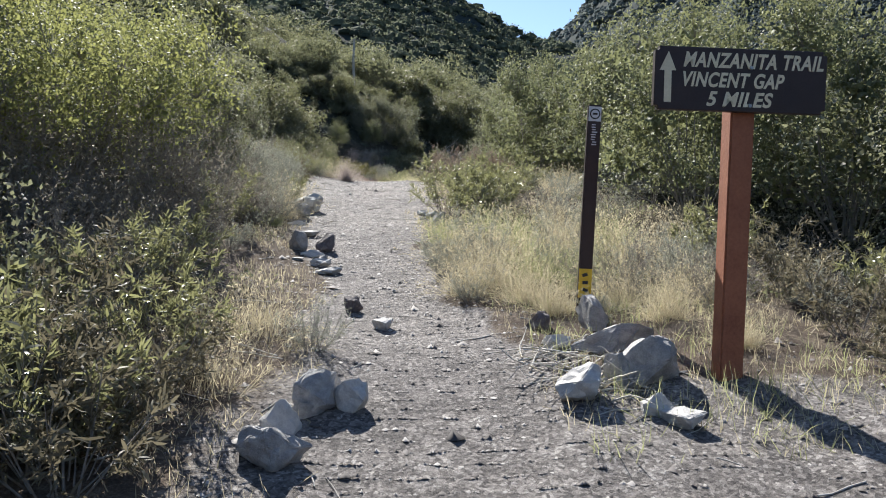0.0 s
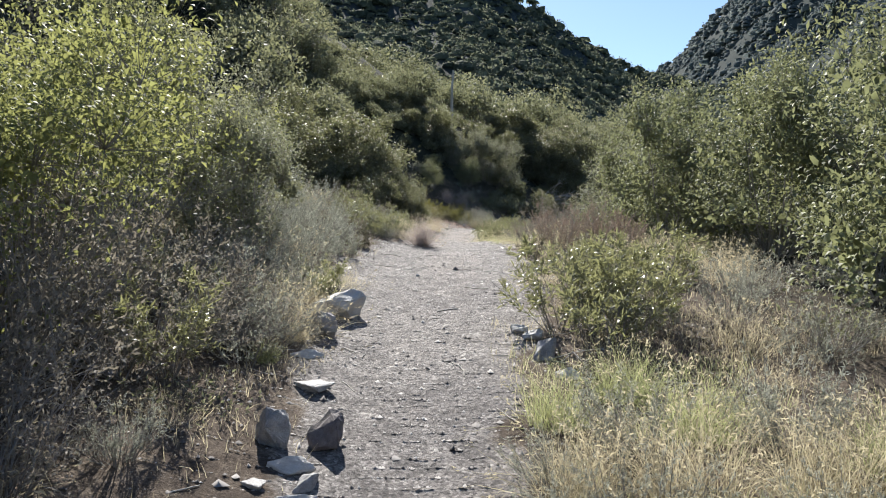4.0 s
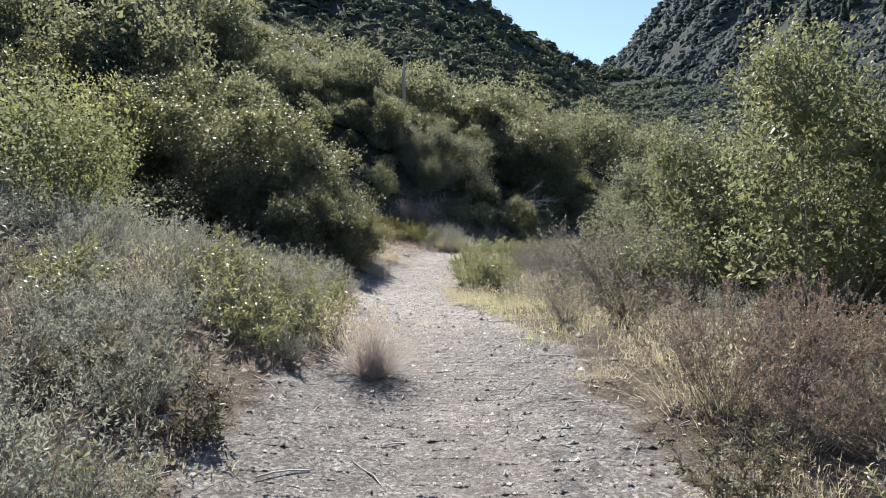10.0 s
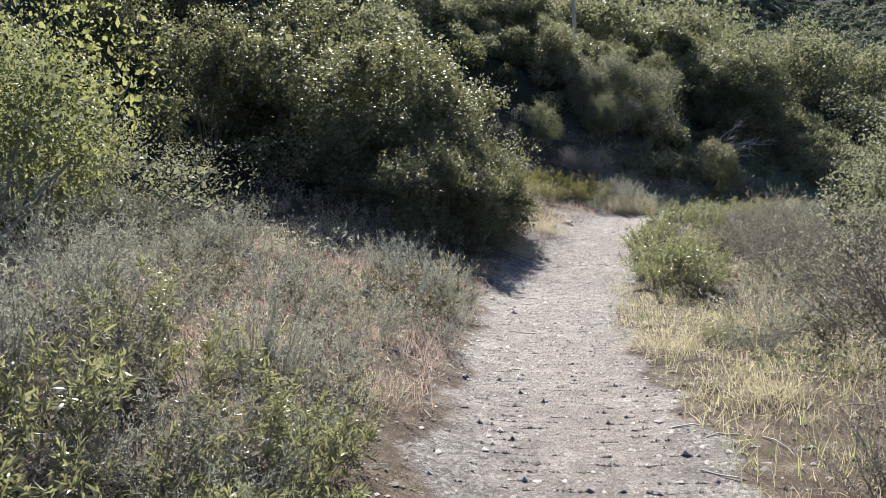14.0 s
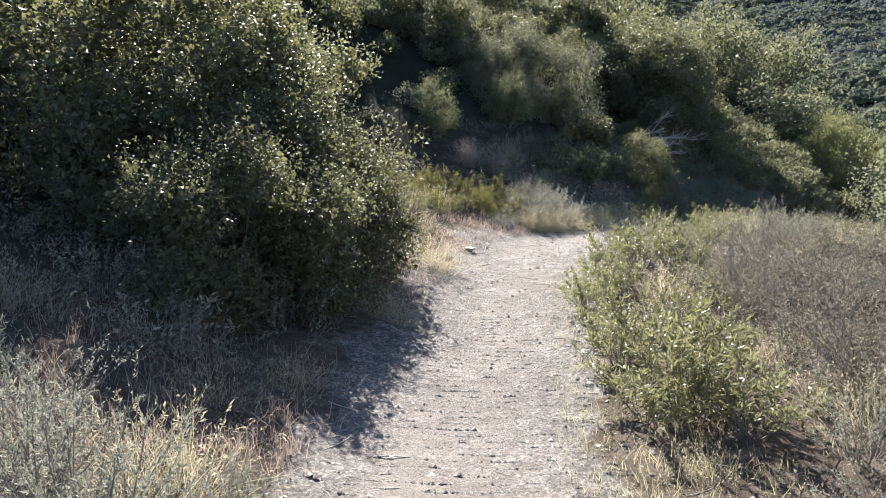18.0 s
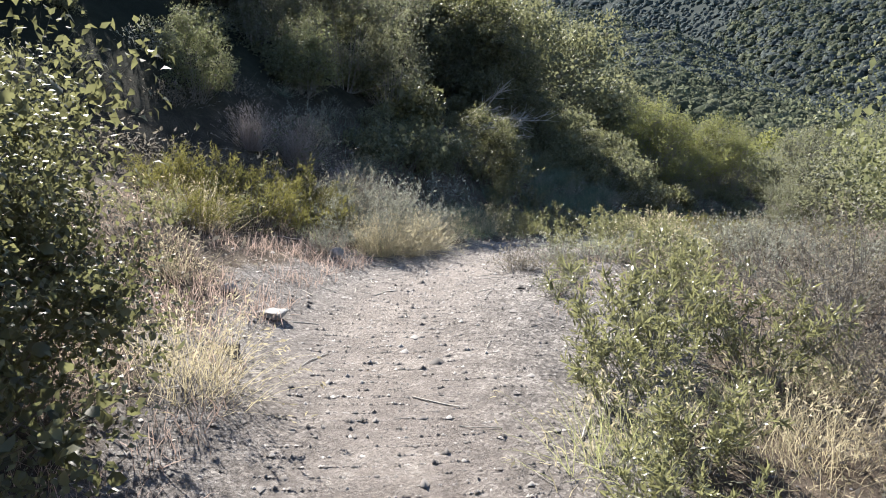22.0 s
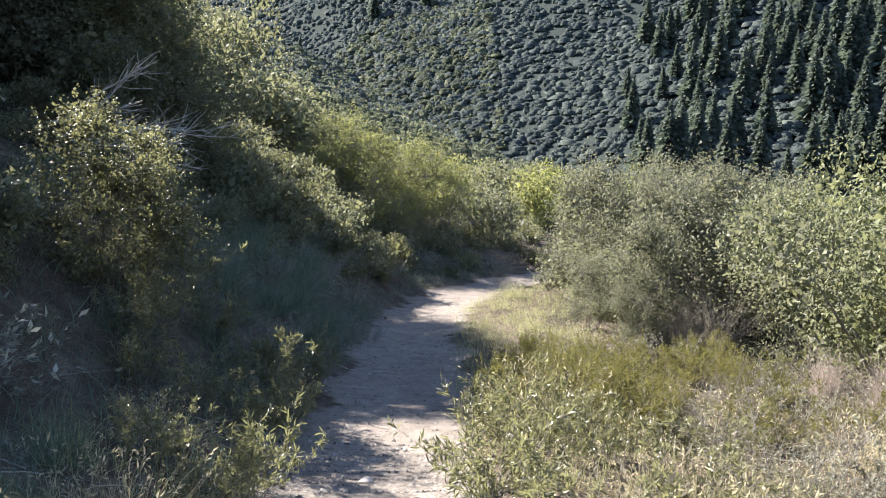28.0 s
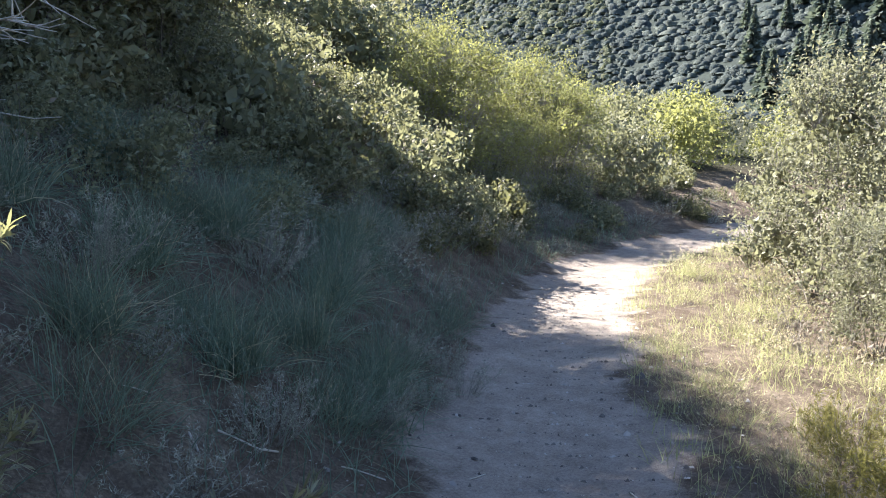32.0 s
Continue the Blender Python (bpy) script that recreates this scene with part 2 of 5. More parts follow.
# ---- the shape of the ground ----
TRAIL = [(0.0, -30.0, -2.6), (0.0, -12.0, -1.2), (0.0, -6.0, -0.55), (0.05, 0.0, 0.02), (0.2, 2.0, 0.28), (0.3, 4.1, 0.62), (0.2, 6.0, 0.84),
         (0.05, 8.0, 1.14), (0.0, 10.0, 1.41), (0.12, 12.0, 1.68), (0.22, 14.0, 1.92), (0.28, 16.0, 2.05), (0.2, 18.0, 2.1),
         (0.02, 20.0, 2.05), (-0.1, 22.0, 1.99), (-0.05, 24.0, 2.02), (0.1, 26.0, 2.17), (0.3, 27.6, 2.36), (0.7, 29.3, 2.52),
         (1.4, 30.8, 2.56), (2.4, 32.3, 2.55), (3.4, 33.8, 2.47), (4.7, 35.6, 2.3), (6.3, 37.5, 2.16), (8.1, 39.6, 2.08),
         (9.9, 41.4, 2.0), (12.3, 42.9, 1.93), (15.5, 44.0, 1.9), (19.0, 44.6, 1.9), (30.0, 46.0, 2.0), (80.0, 52.0, 3.0)]


def smooth(a, b, x):
    x = np.clip((x - a) / (b - a), 0, 1)
    return x * x * (3 - 2 * x)


def trail_line():
    c = np.array(TRAIL)
    u = np.linspace(0, len(c) - 1, 600)
    k = np.clip(u.astype(int), 0, len(c) - 2)
    f = (u - k)[:, None]
    p0, p1, p2, p3 = c[np.maximum(k - 1, 0)], c[k], c[k + 1], c[np.minimum(k + 2, len(c) - 1)]
    return 0.5 * (2 * p1 + (p2 - p0) * f + (2 * p0 - 5 * p1 + 4 * p2 - p3) * f ** 2 + (3 * p1 - p0 - 3 * p2 + p3) * f ** 3)


LINE = trail_line()
STEP = np.diff(LINE[:, :2], axis=0)
LONG = (STEP ** 2).sum(1)
ALONG = np.r_[0, np.cumsum(np.hypot(*STEP.T))]


def trail_at(x, y):
    """The offset from the trail's middle (to the right), its height and the distance along it (0 at the start of the walk)."""
    x, y = np.broadcast_arrays(np.asarray(x, float), np.asarray(y, float))
    shape, x, y = x.shape, x.ravel(), y.ravel()
    off, z, s = np.empty_like(x), np.empty_like(x), np.empty_like(x)
    size = 256
    for a in range(0, len(x), size):
        px, py = x[a:a + size], y[a:a + size]
        rx, ry = px[:, None] - LINE[None, :-1, 0], py[:, None] - LINE[None, :-1, 1]
        f = np.clip((rx * STEP[:, 0] + ry * STEP[:, 1]) / LONG, 0, 1)
        dx, dy = rx - f * STEP[:, 0], ry - f * STEP[:, 1]
        dd = dx * dx + dy * dy
        k = dd.argmin(1)
        i = np.arange(len(px))
        side = np.sign(STEP[k, 1] * dx[i, k] - STEP[k, 0] * dy[i, k])
        off[a:a + size] = side * np.sqrt(dd[i, k])
        z[a:a + size] = LINE[k, 2] + f[i, k] * (LINE[k + 1, 2] - LINE[k, 2])
        s[a:a + size] = ALONG[k] + f[i, k] * (ALONG[k + 1] - ALONG[k]) - 30
    return off.reshape(shape), z.reshape(shape), s.reshape(shape)


WAVES = {}


def rough(x, y, size, seed=0):
    """Smooth unevenness between about -1 and 1, from a few crossed waves."""
    if (size, seed) not in WAVES:
        r = np.random.RandomState(seed)
        WAVES[size, seed] = [(r.uniform(0, 2 * np.pi), r.uniform(0.6, 2.2) / size, r.uniform(0, 6.3)) for i in range(7)]
    out = 0
    for a, f, shift in WAVES[size, seed]:
        out = out + np.sin((x * math.cos(a) + y * math.sin(a)) * f * 2 * np.pi + shift + 1.3 * np.sin((x * math.sin(a) - y * math.cos(a)) * f * 4))
    return out / 4.0


def ground(x, y):
    x, y = np.asarray(x, float), np.asarray(y, float)
    d, z, s = trail_at(x, y)
    left, right = np.maximum(-d - 0.55, 0), np.maximum(d - 0.55, 0)
    bank = np.interp(s, [-10, 4, 6, 14, 17, 24, 29, 33, 37, 40, 52, 58, 70], [0.03, 0.03, 0.1, 0.14, 0.26, 0.28, 0.28, 0.3, 0.3, 0.25, 0.25, 0.2, 0.05])
    foot = np.interp(s, [-20, 0, 14, 20, 27, 31, 35, 39, 46, 51, 56, 66], [24, 20, 14, 9, 5, 2.6, 1.0, 0.0, 0.0, 6, 14, 40])
    z = z + bank * left * np.interp(left, [0, 0.5, 4, 14, 40], [0.6, 1, 1, 0.45, 0.1])
    rise = np.interp(left - foot, [0, 0.4, 1.4, 3, 9, 11, 20, 30, 80], [0, 0.08, 0.62, 1.2, 4.3, 5.2, 11.5, 15.5, 21])
    steep = np.interp(s, [38, 42, 45, 48, 52, 70], [1.0, 0.85, 0.5, 0.32, 0.2, 0.1])
    z = z + np.minimum(rise, 4.3) + np.maximum(rise - 4.3, 0) * steep
    z = z - 0.05 * right * smooth(0, 1.5, right) * np.exp(-right / 14) * np.interp(s, [-5, 3, 20, 30], [-1.0, -0.6, 0.2, 0.8])
    z = z + 0.05 * rough(x, y, 3.0, 3) * smooth(0.5, 1.6, np.abs(d)) + 0.02 * rough(x, y, 0.7, 5) * smooth(0.3, 0.9, np.abs(d)) + 0.008 * rough(x, y, 0.35, 6)
    z = z - 0.035 * (1 - smooth(0.15, 0.75, np.abs(d)))
    # the far valley sides
    az, r = np.degrees(np.arctan2(x - 2, y - 18)), np.maximum(np.hypot(x - 2, y - 18), 1)
    tall = np.interp(az, [-180, -100, -40, 0, 6, 10, 13.3, 18, 23, 28, 32, 36, 41, 60, 180], [9, 18, 24, 19, 16.5, 13.8, 12.0, 11.0, 10.3, 8.6, 6.2, 4.2, 1.5, 0, 9])
    reach = np.interp(az, [-180, -20, 5, 13, 28, 40, 180], [260, 240, 300, 420, 260, 170, 260])
    climb = np.clip((r - 60) / (reach - 60), 0, 1)
    hill_a = reach * np.tan(np.radians(tall)) * (0.35 * climb + 0.65 * climb ** 1.3) * np.clip(1 - (r - reach) / (reach * 1.2), 0, 1)
    hill_a = hill_a * (1 + 0.05 * rough(x, y, 90, 11) * climb + 0.03 * rough(x, y, 35, 12) * climb)
    top = np.interp(az, [-180, -100, -30, 5, 11, 13.3, 15.0, 17, 20, 26, 40, 70, 110, 180], [3, 8, 10, 10, 11.2, 12.2, 13.2, 15.5, 18, 22, 25, 27, 20, 3])
    start = np.interp(az, [-180, 10, 20, 35, 60, 120, 180], [500, 520, 420, 260, 170, 150, 500])
    end = start + np.interp(az, [-180, 20, 60, 180], [700, 700, 520, 700])
    rise = np.clip((r - start) / (end - start), 0, 1)
    hill_b = end * np.tan(np.radians(top)) * (0.75 * rise + 0.25 * rise ** 2) * np.clip(1 - (r - end) / (end * 0.6), 0, 1)
    hill_b = hill_b * (1 + 0.07 * rough(x, y, 160, 21) * smooth(0, 0.3, rise) * (1 - smooth(0.7, 1, rise)))
    far = smooth(55, 140, r)
    return np.maximum(np.maximum(z * (1 - far) + far * 3, 3 * far + hill_a), 3 * far + hill_b)



# ---- mesh tools ----
def mesh_of(name, verts, tris, mat, smooth_=False):
    me = bpy.data.meshes.new(name)
    verts, tris = np.asarray(verts, np.float32), np.asarray(tris, np.int32)
    me.vertices.add(len(verts))
    me.vertices.foreach_set("co", verts.ravel())
    me.loops.add(tris.size)
    me.loops.foreach_set("vertex_index", tris.ravel())
    me.polygons.add(len(tris))
    me.polygons.foreach_set("loop_start", np.arange(len(tris), dtype=np.int32) * 3)
    me.polygons.foreach_set("loop_total", np.full(len(tris), 3, np.int32))
    if smooth_:
        me.polygons.foreach_set("use_smooth", np.ones(len(tris), bool))
    me.materials.append(mat)
    me.update(calc_edges=True)
    return me


def part_np(name, arrays, mat, parent, label="", smooth_=False):
    ob = new(name, mesh_of(name, *arrays, mat, smooth_))
    ob.parent = parent
    if label:
        tagged(ob, label)
    return ob


def part(name, bm, mat, parent, label="", smooth_=False):
    me = bpy.data.meshes.new(name)
    bm.to_mesh(me)
    bm.free()
    me.materials.append(mat)
    if smooth_:
        me.polygons.foreach_set("use_smooth", np.ones(len(me.polygons), bool))
    ob = new(name, me)
    ob.parent = parent
    if label:
        tagged(ob, label)
    return ob


def join(*sets):
    vs, ts, n = [], [], 0
    for v, t in sets:
        if len(v):
            vs.append(v)
            ts.append(t + n)
            n += len(v)
    return np.concatenate(vs), np.concatenate(ts)


def unit(v):
    return v / np.maximum(np.linalg.norm(v, axis=-1, keepdims=True), 1e-9)


def tubes(chains, radii, sides=3):
    """Tapered stems along chains of points (m, k, 3), with radii (m, k)."""
    m, k, _ = chains.shape
    tang = unit(np.gradient(chains, axis=1))
    ref = np.where(np.abs(tang[..., 2:3]) > 0.9, np.array([1.0, 0, 0]), np.array([0, 0, 1.0]))
    a = unit(np.cross(tang, ref))
    b = np.cross(tang, a)
    th = np.arange(sides) * 2 * np.pi / sides
    ring = a[:, :, None] * np.cos(th)[:, None] + b[:, :, None] * np.sin(th)[:, None]
    v = (chains[:, :, None] + ring * radii[:, :, None, None]).reshape(-1, 3)
    i = np.arange(m * k * sides).reshape(m, k, sides)
    p, q = i[:, :-1], i[:, 1:]
    pn, qn = np.roll(p, -1, 2), np.roll(q, -1, 2)
    t = np.concatenate([np.stack([p, pn, q], -1).reshape(-1, 3), np.stack([pn, qn, q], -1).reshape(-1, 3)])
    return v, t


def blades(pos, way, length, width, rng, fold=0.25, curl=0.2, long_=False, face=None, loose=0.55):
    """Leaves: folded and slightly curled lances from pos along way, their upper sides turned to face where it is given."""
    n = len(pos)
    way = unit(way)
    side = unit(np.cross(way, rng.normal(size=(n, 3)) if face is None else unit(face) + rng.normal(size=(n, 3)) * loose))
    up = np.cross(side, way)
    L, Wd = length[:, None], width[:, None]
    if long_:
        v = np.stack([pos, pos + way * L * 0.3 + side * Wd * 0.5 + up * Wd * fold, pos + way * L * 0.3 - side * Wd * 0.5 + up * Wd * fold,
                      pos + way * L * 0.7 + side * Wd * 0.4 + up * (Wd * fold - L * curl * 0.4), pos + way * L * 0.7 - side * Wd * 0.4 + up * (Wd * fold - L * curl * 0.4),
                      pos + way * L * 0.97 - up * L * curl], 1)
        tri = np.array([[0, 1, 2], [1, 3, 2], [2, 3, 4], [3, 5, 4]])
    else:
        v = np.stack([pos, pos + way * L * 0.45 + side * Wd * 0.5 + up * Wd * fold, pos + way * L * 0.45 - side * Wd * 0.5 + up * Wd * fold, pos + way * L - up * L * curl], 1)
        tri = np.array([[0, 1, 2], [1, 3, 2]])
    k = v.shape[1]
    t = tri[None] + (np.arange(n) * k)[:, None, None]
    return v.reshape(-1, 3), t.reshape(-1, 3)


def at_chain(chains, which, f):
    """Points and directions at the fractions f along chosen chains."""
    k = chains.shape[1]
    u = np.clip(f, 0, 0.999) * (k - 1)
    i = u.astype(int)
    a, b = chains[which, i], chains[which, i + 1]
    return a + (b - a) * (u - i)[:, None], unit(b - a)


def bent_chains(start, way, length, k, rng, lift=0.2, wobble=0.12):
    """Chains that start along way and bend upwards (lift) or down, with a wobble."""
    n = len(start)
    pts, d = [start], unit(way)
    for i in range(k - 1):
        d = unit(d + np.array([0, 0, lift / (k - 1)]) + rng.normal(size=(n, 3)) * wobble)
        pts.append(pts[-1] + d * (length / (k - 1))[:, None])
    return np.stack(pts, 1)


def bush_shape(seed, height=2.6, spread=0.55, stems=12, twigs=14, leaves=26, leaf=(0.05, 0.016), thick=0.022, low=0.25, twig=0.45,
               lift=0.4, droop=0.0, wob=0.12, long_=False, leaf_from=0.15, foot=0.15):
    """Stems that fan out from one foot, twigs on them and leaves on the twigs: (wood, leaves)."""
    rng = np.random.RandomState(seed)
    az = rng.uniform(0, 2 * np.pi, stems)
    lean = np.sqrt(rng.uniform(0.02, 1, stems)) * spread
    way = np.stack([np.cos(az) * np.sin(lean), np.sin(az) * np.sin(lean), np.cos(lean)], 1)
    base = np.stack([np.cos(az) * foot * rng.uniform(0, 1, stems), np.sin(az) * foot * rng.uniform(0, 1, stems), np.full(stems, -0.04)], 1)
    ln = height * rng.uniform(0.62, 1.05, stems) * (1 - 0.12 * lean)
    main = bent_chains(base, way, ln, 7, rng, lift * 0.5, wob * 0.6)
    r0 = thick * rng.uniform(0.6, 1.1, stems)
    wood = [tubes(main, r0[:, None] * np.linspace(1, 0.25, 7), 4)]
    which = np.repeat(np.arange(stems), twigs)
    f = rng.uniform(low, 1.0, len(which))
    p, d = at_chain(main, which, f)
    outw = unit(p * np.array([1, 1, 0.25]) + 1e-6)
    way = unit(d * 0.55 + outw * 0.45 + rng.normal(size=p.shape) * 0.5 + np.array([0, 0, 0.1 - droop]))
    tl = twig * height / 2.6 * rng.uniform(0.5, 1.25, len(which)) * (1.15 - 0.5 * f)
    tw = bent_chains(p, way, tl, 4, rng, lift - droop * 2, wob)
    wood.append(ribbons(tw, np.maximum(r0[which] * 0.5, 0.0022), rng))
    lw = np.repeat(np.arange(len(which)), leaves)
    lf = rng.uniform(leaf_from, 1.0, len(lw))
    p, d = at_chain(tw, lw, lf)
    way = d * 0.6 + rng.normal(size=p.shape) * 0.6 + np.array([0, 0, 0.12 - droop * 0.6])
    ll = leaf[0] * rng.uniform(0.55, 1.25, len(lw))
    green = blades(p, way, ll, leaf[1] * rng.uniform(0.7, 1.2, len(lw)), rng, long_=long_)
    return join(*wood), green


def plant(name, label, category, shape, wood_mat, leaf_mat, group=""):
    """A shrub with its stems and foliage as parts, kept as the pattern for copies."""
    e = tagged(new(name), label, category, group)
    tagged(part_np("branchwork", shape[0], wood_mat, e), kind="stuff")
    part_np("foliage", shape[1], leaf_mat, e)
    return e


def tuft_shape(seed, blades_n=160, height=0.35, spread=0.5, width=0.006, foot=0.06, k=4, droop=0.5):
    """A tuft of arching blades: (blades)."""
    rng = np.random.RandomState(seed)
    az, lean = rng.uniform(0, 2 * np.pi, blades_n), np.abs(rng.normal(size=blades_n)) * spread
    way = np.stack([np.cos(az) * np.sin(lean), np.sin(az) * np.sin(lean), np.cos(lean)], 1)
    r = foot * np.sqrt(rng.uniform(0, 1, blades_n))
    a2 = rng.uniform(0, 2 * np.pi, blades_n)
    base = np.stack([np.cos(a2) * r, np.sin(a2) * r, np.full(blades_n, -0.02)], 1) + way * 0
    base[:, :2] += way[:, :2] * foot * 0.6
    c = bent_chains(base, way, height * rng.uniform(0.5, 1.15, blades_n), k, rng, -droop, 0.1)
    return ribbons(c, width * rng.uniform(0.6, 1.2, blades_n), rng)


def ribbons(c, width, rng):
    n, k, _ = c.shape
    side = unit(np.cross(c[:, -1] - c[:, 0], rng.normal(size=(n, 3))))[:, None]
    w = (width[:, None] * np.linspace(1, 0.15, k))[..., None] * 0.5
    v = np.stack([c - side * w, c + side * w], 2).reshape(-1, 3)
    i = np.arange(n * k * 2).reshape(n, k, 2)
    a, b, cc, d = i[:, :-1, 0], i[:, :-1, 1], i[:, 1:, 0], i[:, 1:, 1]
    return v, np.concatenate([np.stack([a, b, cc], -1).reshape(-1, 3), np.stack([b, d, cc], -1).reshape(-1, 3)])


# ---- the ground: one sheet from the trail to the far ridges ----
def ground_sheet():
    u, v = np.linspace(-1, 1, 330), np.linspace(-1, 1, 480)
    gx = 3.0 + 7 * u + 1500 * np.sign(u) * np.abs(u) ** 7
    gy = 22.0 + 36 * v + 1500 * np.sign(v) * np.abs(v) ** 15
    X, Y = np.meshgrid(gx, gy)
    Z = ground(X, Y)
    nx, ny = len(gx), len(gy)
    i = np.arange(nx * ny).reshape(ny, nx)
    a, b, c, d = i[:-1, :-1].ravel(), i[:-1, 1:].ravel(), i[1:, :-1].ravel(), i[1:, 1:].ravel()
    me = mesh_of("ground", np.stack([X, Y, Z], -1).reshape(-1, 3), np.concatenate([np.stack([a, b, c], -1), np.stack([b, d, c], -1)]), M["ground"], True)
    off, _, s = trail_at(X.ravel(), Y.ravel())
    wide = np.interp(s, [-5, 2.5, 5, 8, 10, 13, 16, 20, 26, 29, 34, 45], [1.2, 1.0, 0.55, 0.6, 0.95, 1.15, 0.8, 0.6, 1.1, 1.15, 0.66, 0.6])
    wide = wide + np.where(off > 0, 1.7, 0) * (1 - smooth(3.2, 4.4, s)) * smooth(-8, -2, s)
    wide = wide + np.where(off > 0, 0.75, 0) * smooth(27, 29, s) * (1 - smooth(31.3, 32.8, s))
    wide = wide + 0.18 * rough(X.ravel(), Y.ravel(), 2.0, 31)
    me.attributes.new("trail", "FLOAT", "POINT").data.foreach_set("value", (1 - smooth(0.6, 1.25, np.abs(off) / wide)).astype(np.float32))
    scar = 0.8 * np.exp(-((X.ravel() + 1.5) / 1.4) ** 2 - ((Y.ravel() - 48.5) / 2.6) ** 2)
    # how far the painted shade under the brush replaces bare soil
    me.attributes.new("brush_shade", "FLOAT", "POINT").data.foreach_set("value", (smooth(2.0, 5.0, np.abs(off)) * (1 - scar)).astype(np.float32))
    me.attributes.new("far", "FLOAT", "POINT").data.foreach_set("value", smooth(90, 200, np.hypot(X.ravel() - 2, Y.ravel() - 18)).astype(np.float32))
    # packed earth; from 15 m on the middle is also paler for sun glare
    worn = np.maximum(smooth(35.5, 37.5, s), 0.3 * (1 - smooth(0.1, 0.5, np.abs(off + 0.12 * np.sin(s * 0.9)))) * smooth(9, 13, s) + 0.42 * (1 - smooth(0.35, 0.9, np.abs(off))) * smooth(15, 19, s))
    me.attributes.new("dirt_glare", "FLOAT", "POINT").data.foreach_set("value", worn.astype(np.float32))
    return tagged(new("ground", me), "grey-brown gravel trail between earth banks and dry slopes", "ground", kind="structure")


ground_sheet()


RNG, PARTS = random.Random(7), {}


def again(pattern):
    """A copy of a plant with its parts, which share the meshes."""
    made = pattern.copy()
    scene.collection.objects.link(made)
    for o in PARTS[pattern.name]:
        p = o.copy()
        scene.collection.objects.link(p)
        p.parent = made
    return made


def place(pattern, x, y, size=1.0, turn=None, sink=0.0, flat=1.0, lean=0.0):
    """The pattern itself, or from then on a copy of it, on the ground."""
    turn = RNG.uniform(0, 360) if turn is None else turn
    ob = again(pattern) if pattern.name in PARTS else pattern
    PARTS.setdefault(pattern.name, list(pattern.children))
    ob.matrix_basis = pose(x, y, float(ground(x, y)) - sink, lean, 0, turn) @ Matrix.Diagonal((size, size, size * flat, 1))
    return ob


def cover_shape(seed, n=170, height=0.42, spread=1.05, leaves=760, leaf=(0.045, 0.014), width=0.0045):
    """Low tangled undergrowth: thin twigs with small leaves."""
    rng = np.random.RandomState(seed)
    az, lean = rng.uniform(0, 6.283, n), np.sqrt(rng.uniform(0, 1, n)) * spread
    way = np.stack([np.cos(az) * np.sin(lean), np.sin(az) * np.sin(lean), np.cos(lean)], 1)
    base = way * np.array([0.35, 0.35, 0]) * rng.uniform(0, 1, (n, 1)) + np.array([0, 0, -0.03])
    c = bent_chains(base, way, height * rng.uniform(0.5, 1.2, n), 4, rng, 0.1, 0.25)
    w = rng.randint(0, n, leaves)
    p, d = at_chain(c, w, rng.uniform(0.2, 1, leaves))
    g = blades(p, d + rng.normal(size=p.shape) * 0.8, leaf[0] * rng.uniform(0.5, 1.3, leaves), leaf[1] * rng.uniform(0.7, 1.3, leaves), rng)
    return ribbons(c, width * rng.uniform(0.6, 1.3, n), rng), g


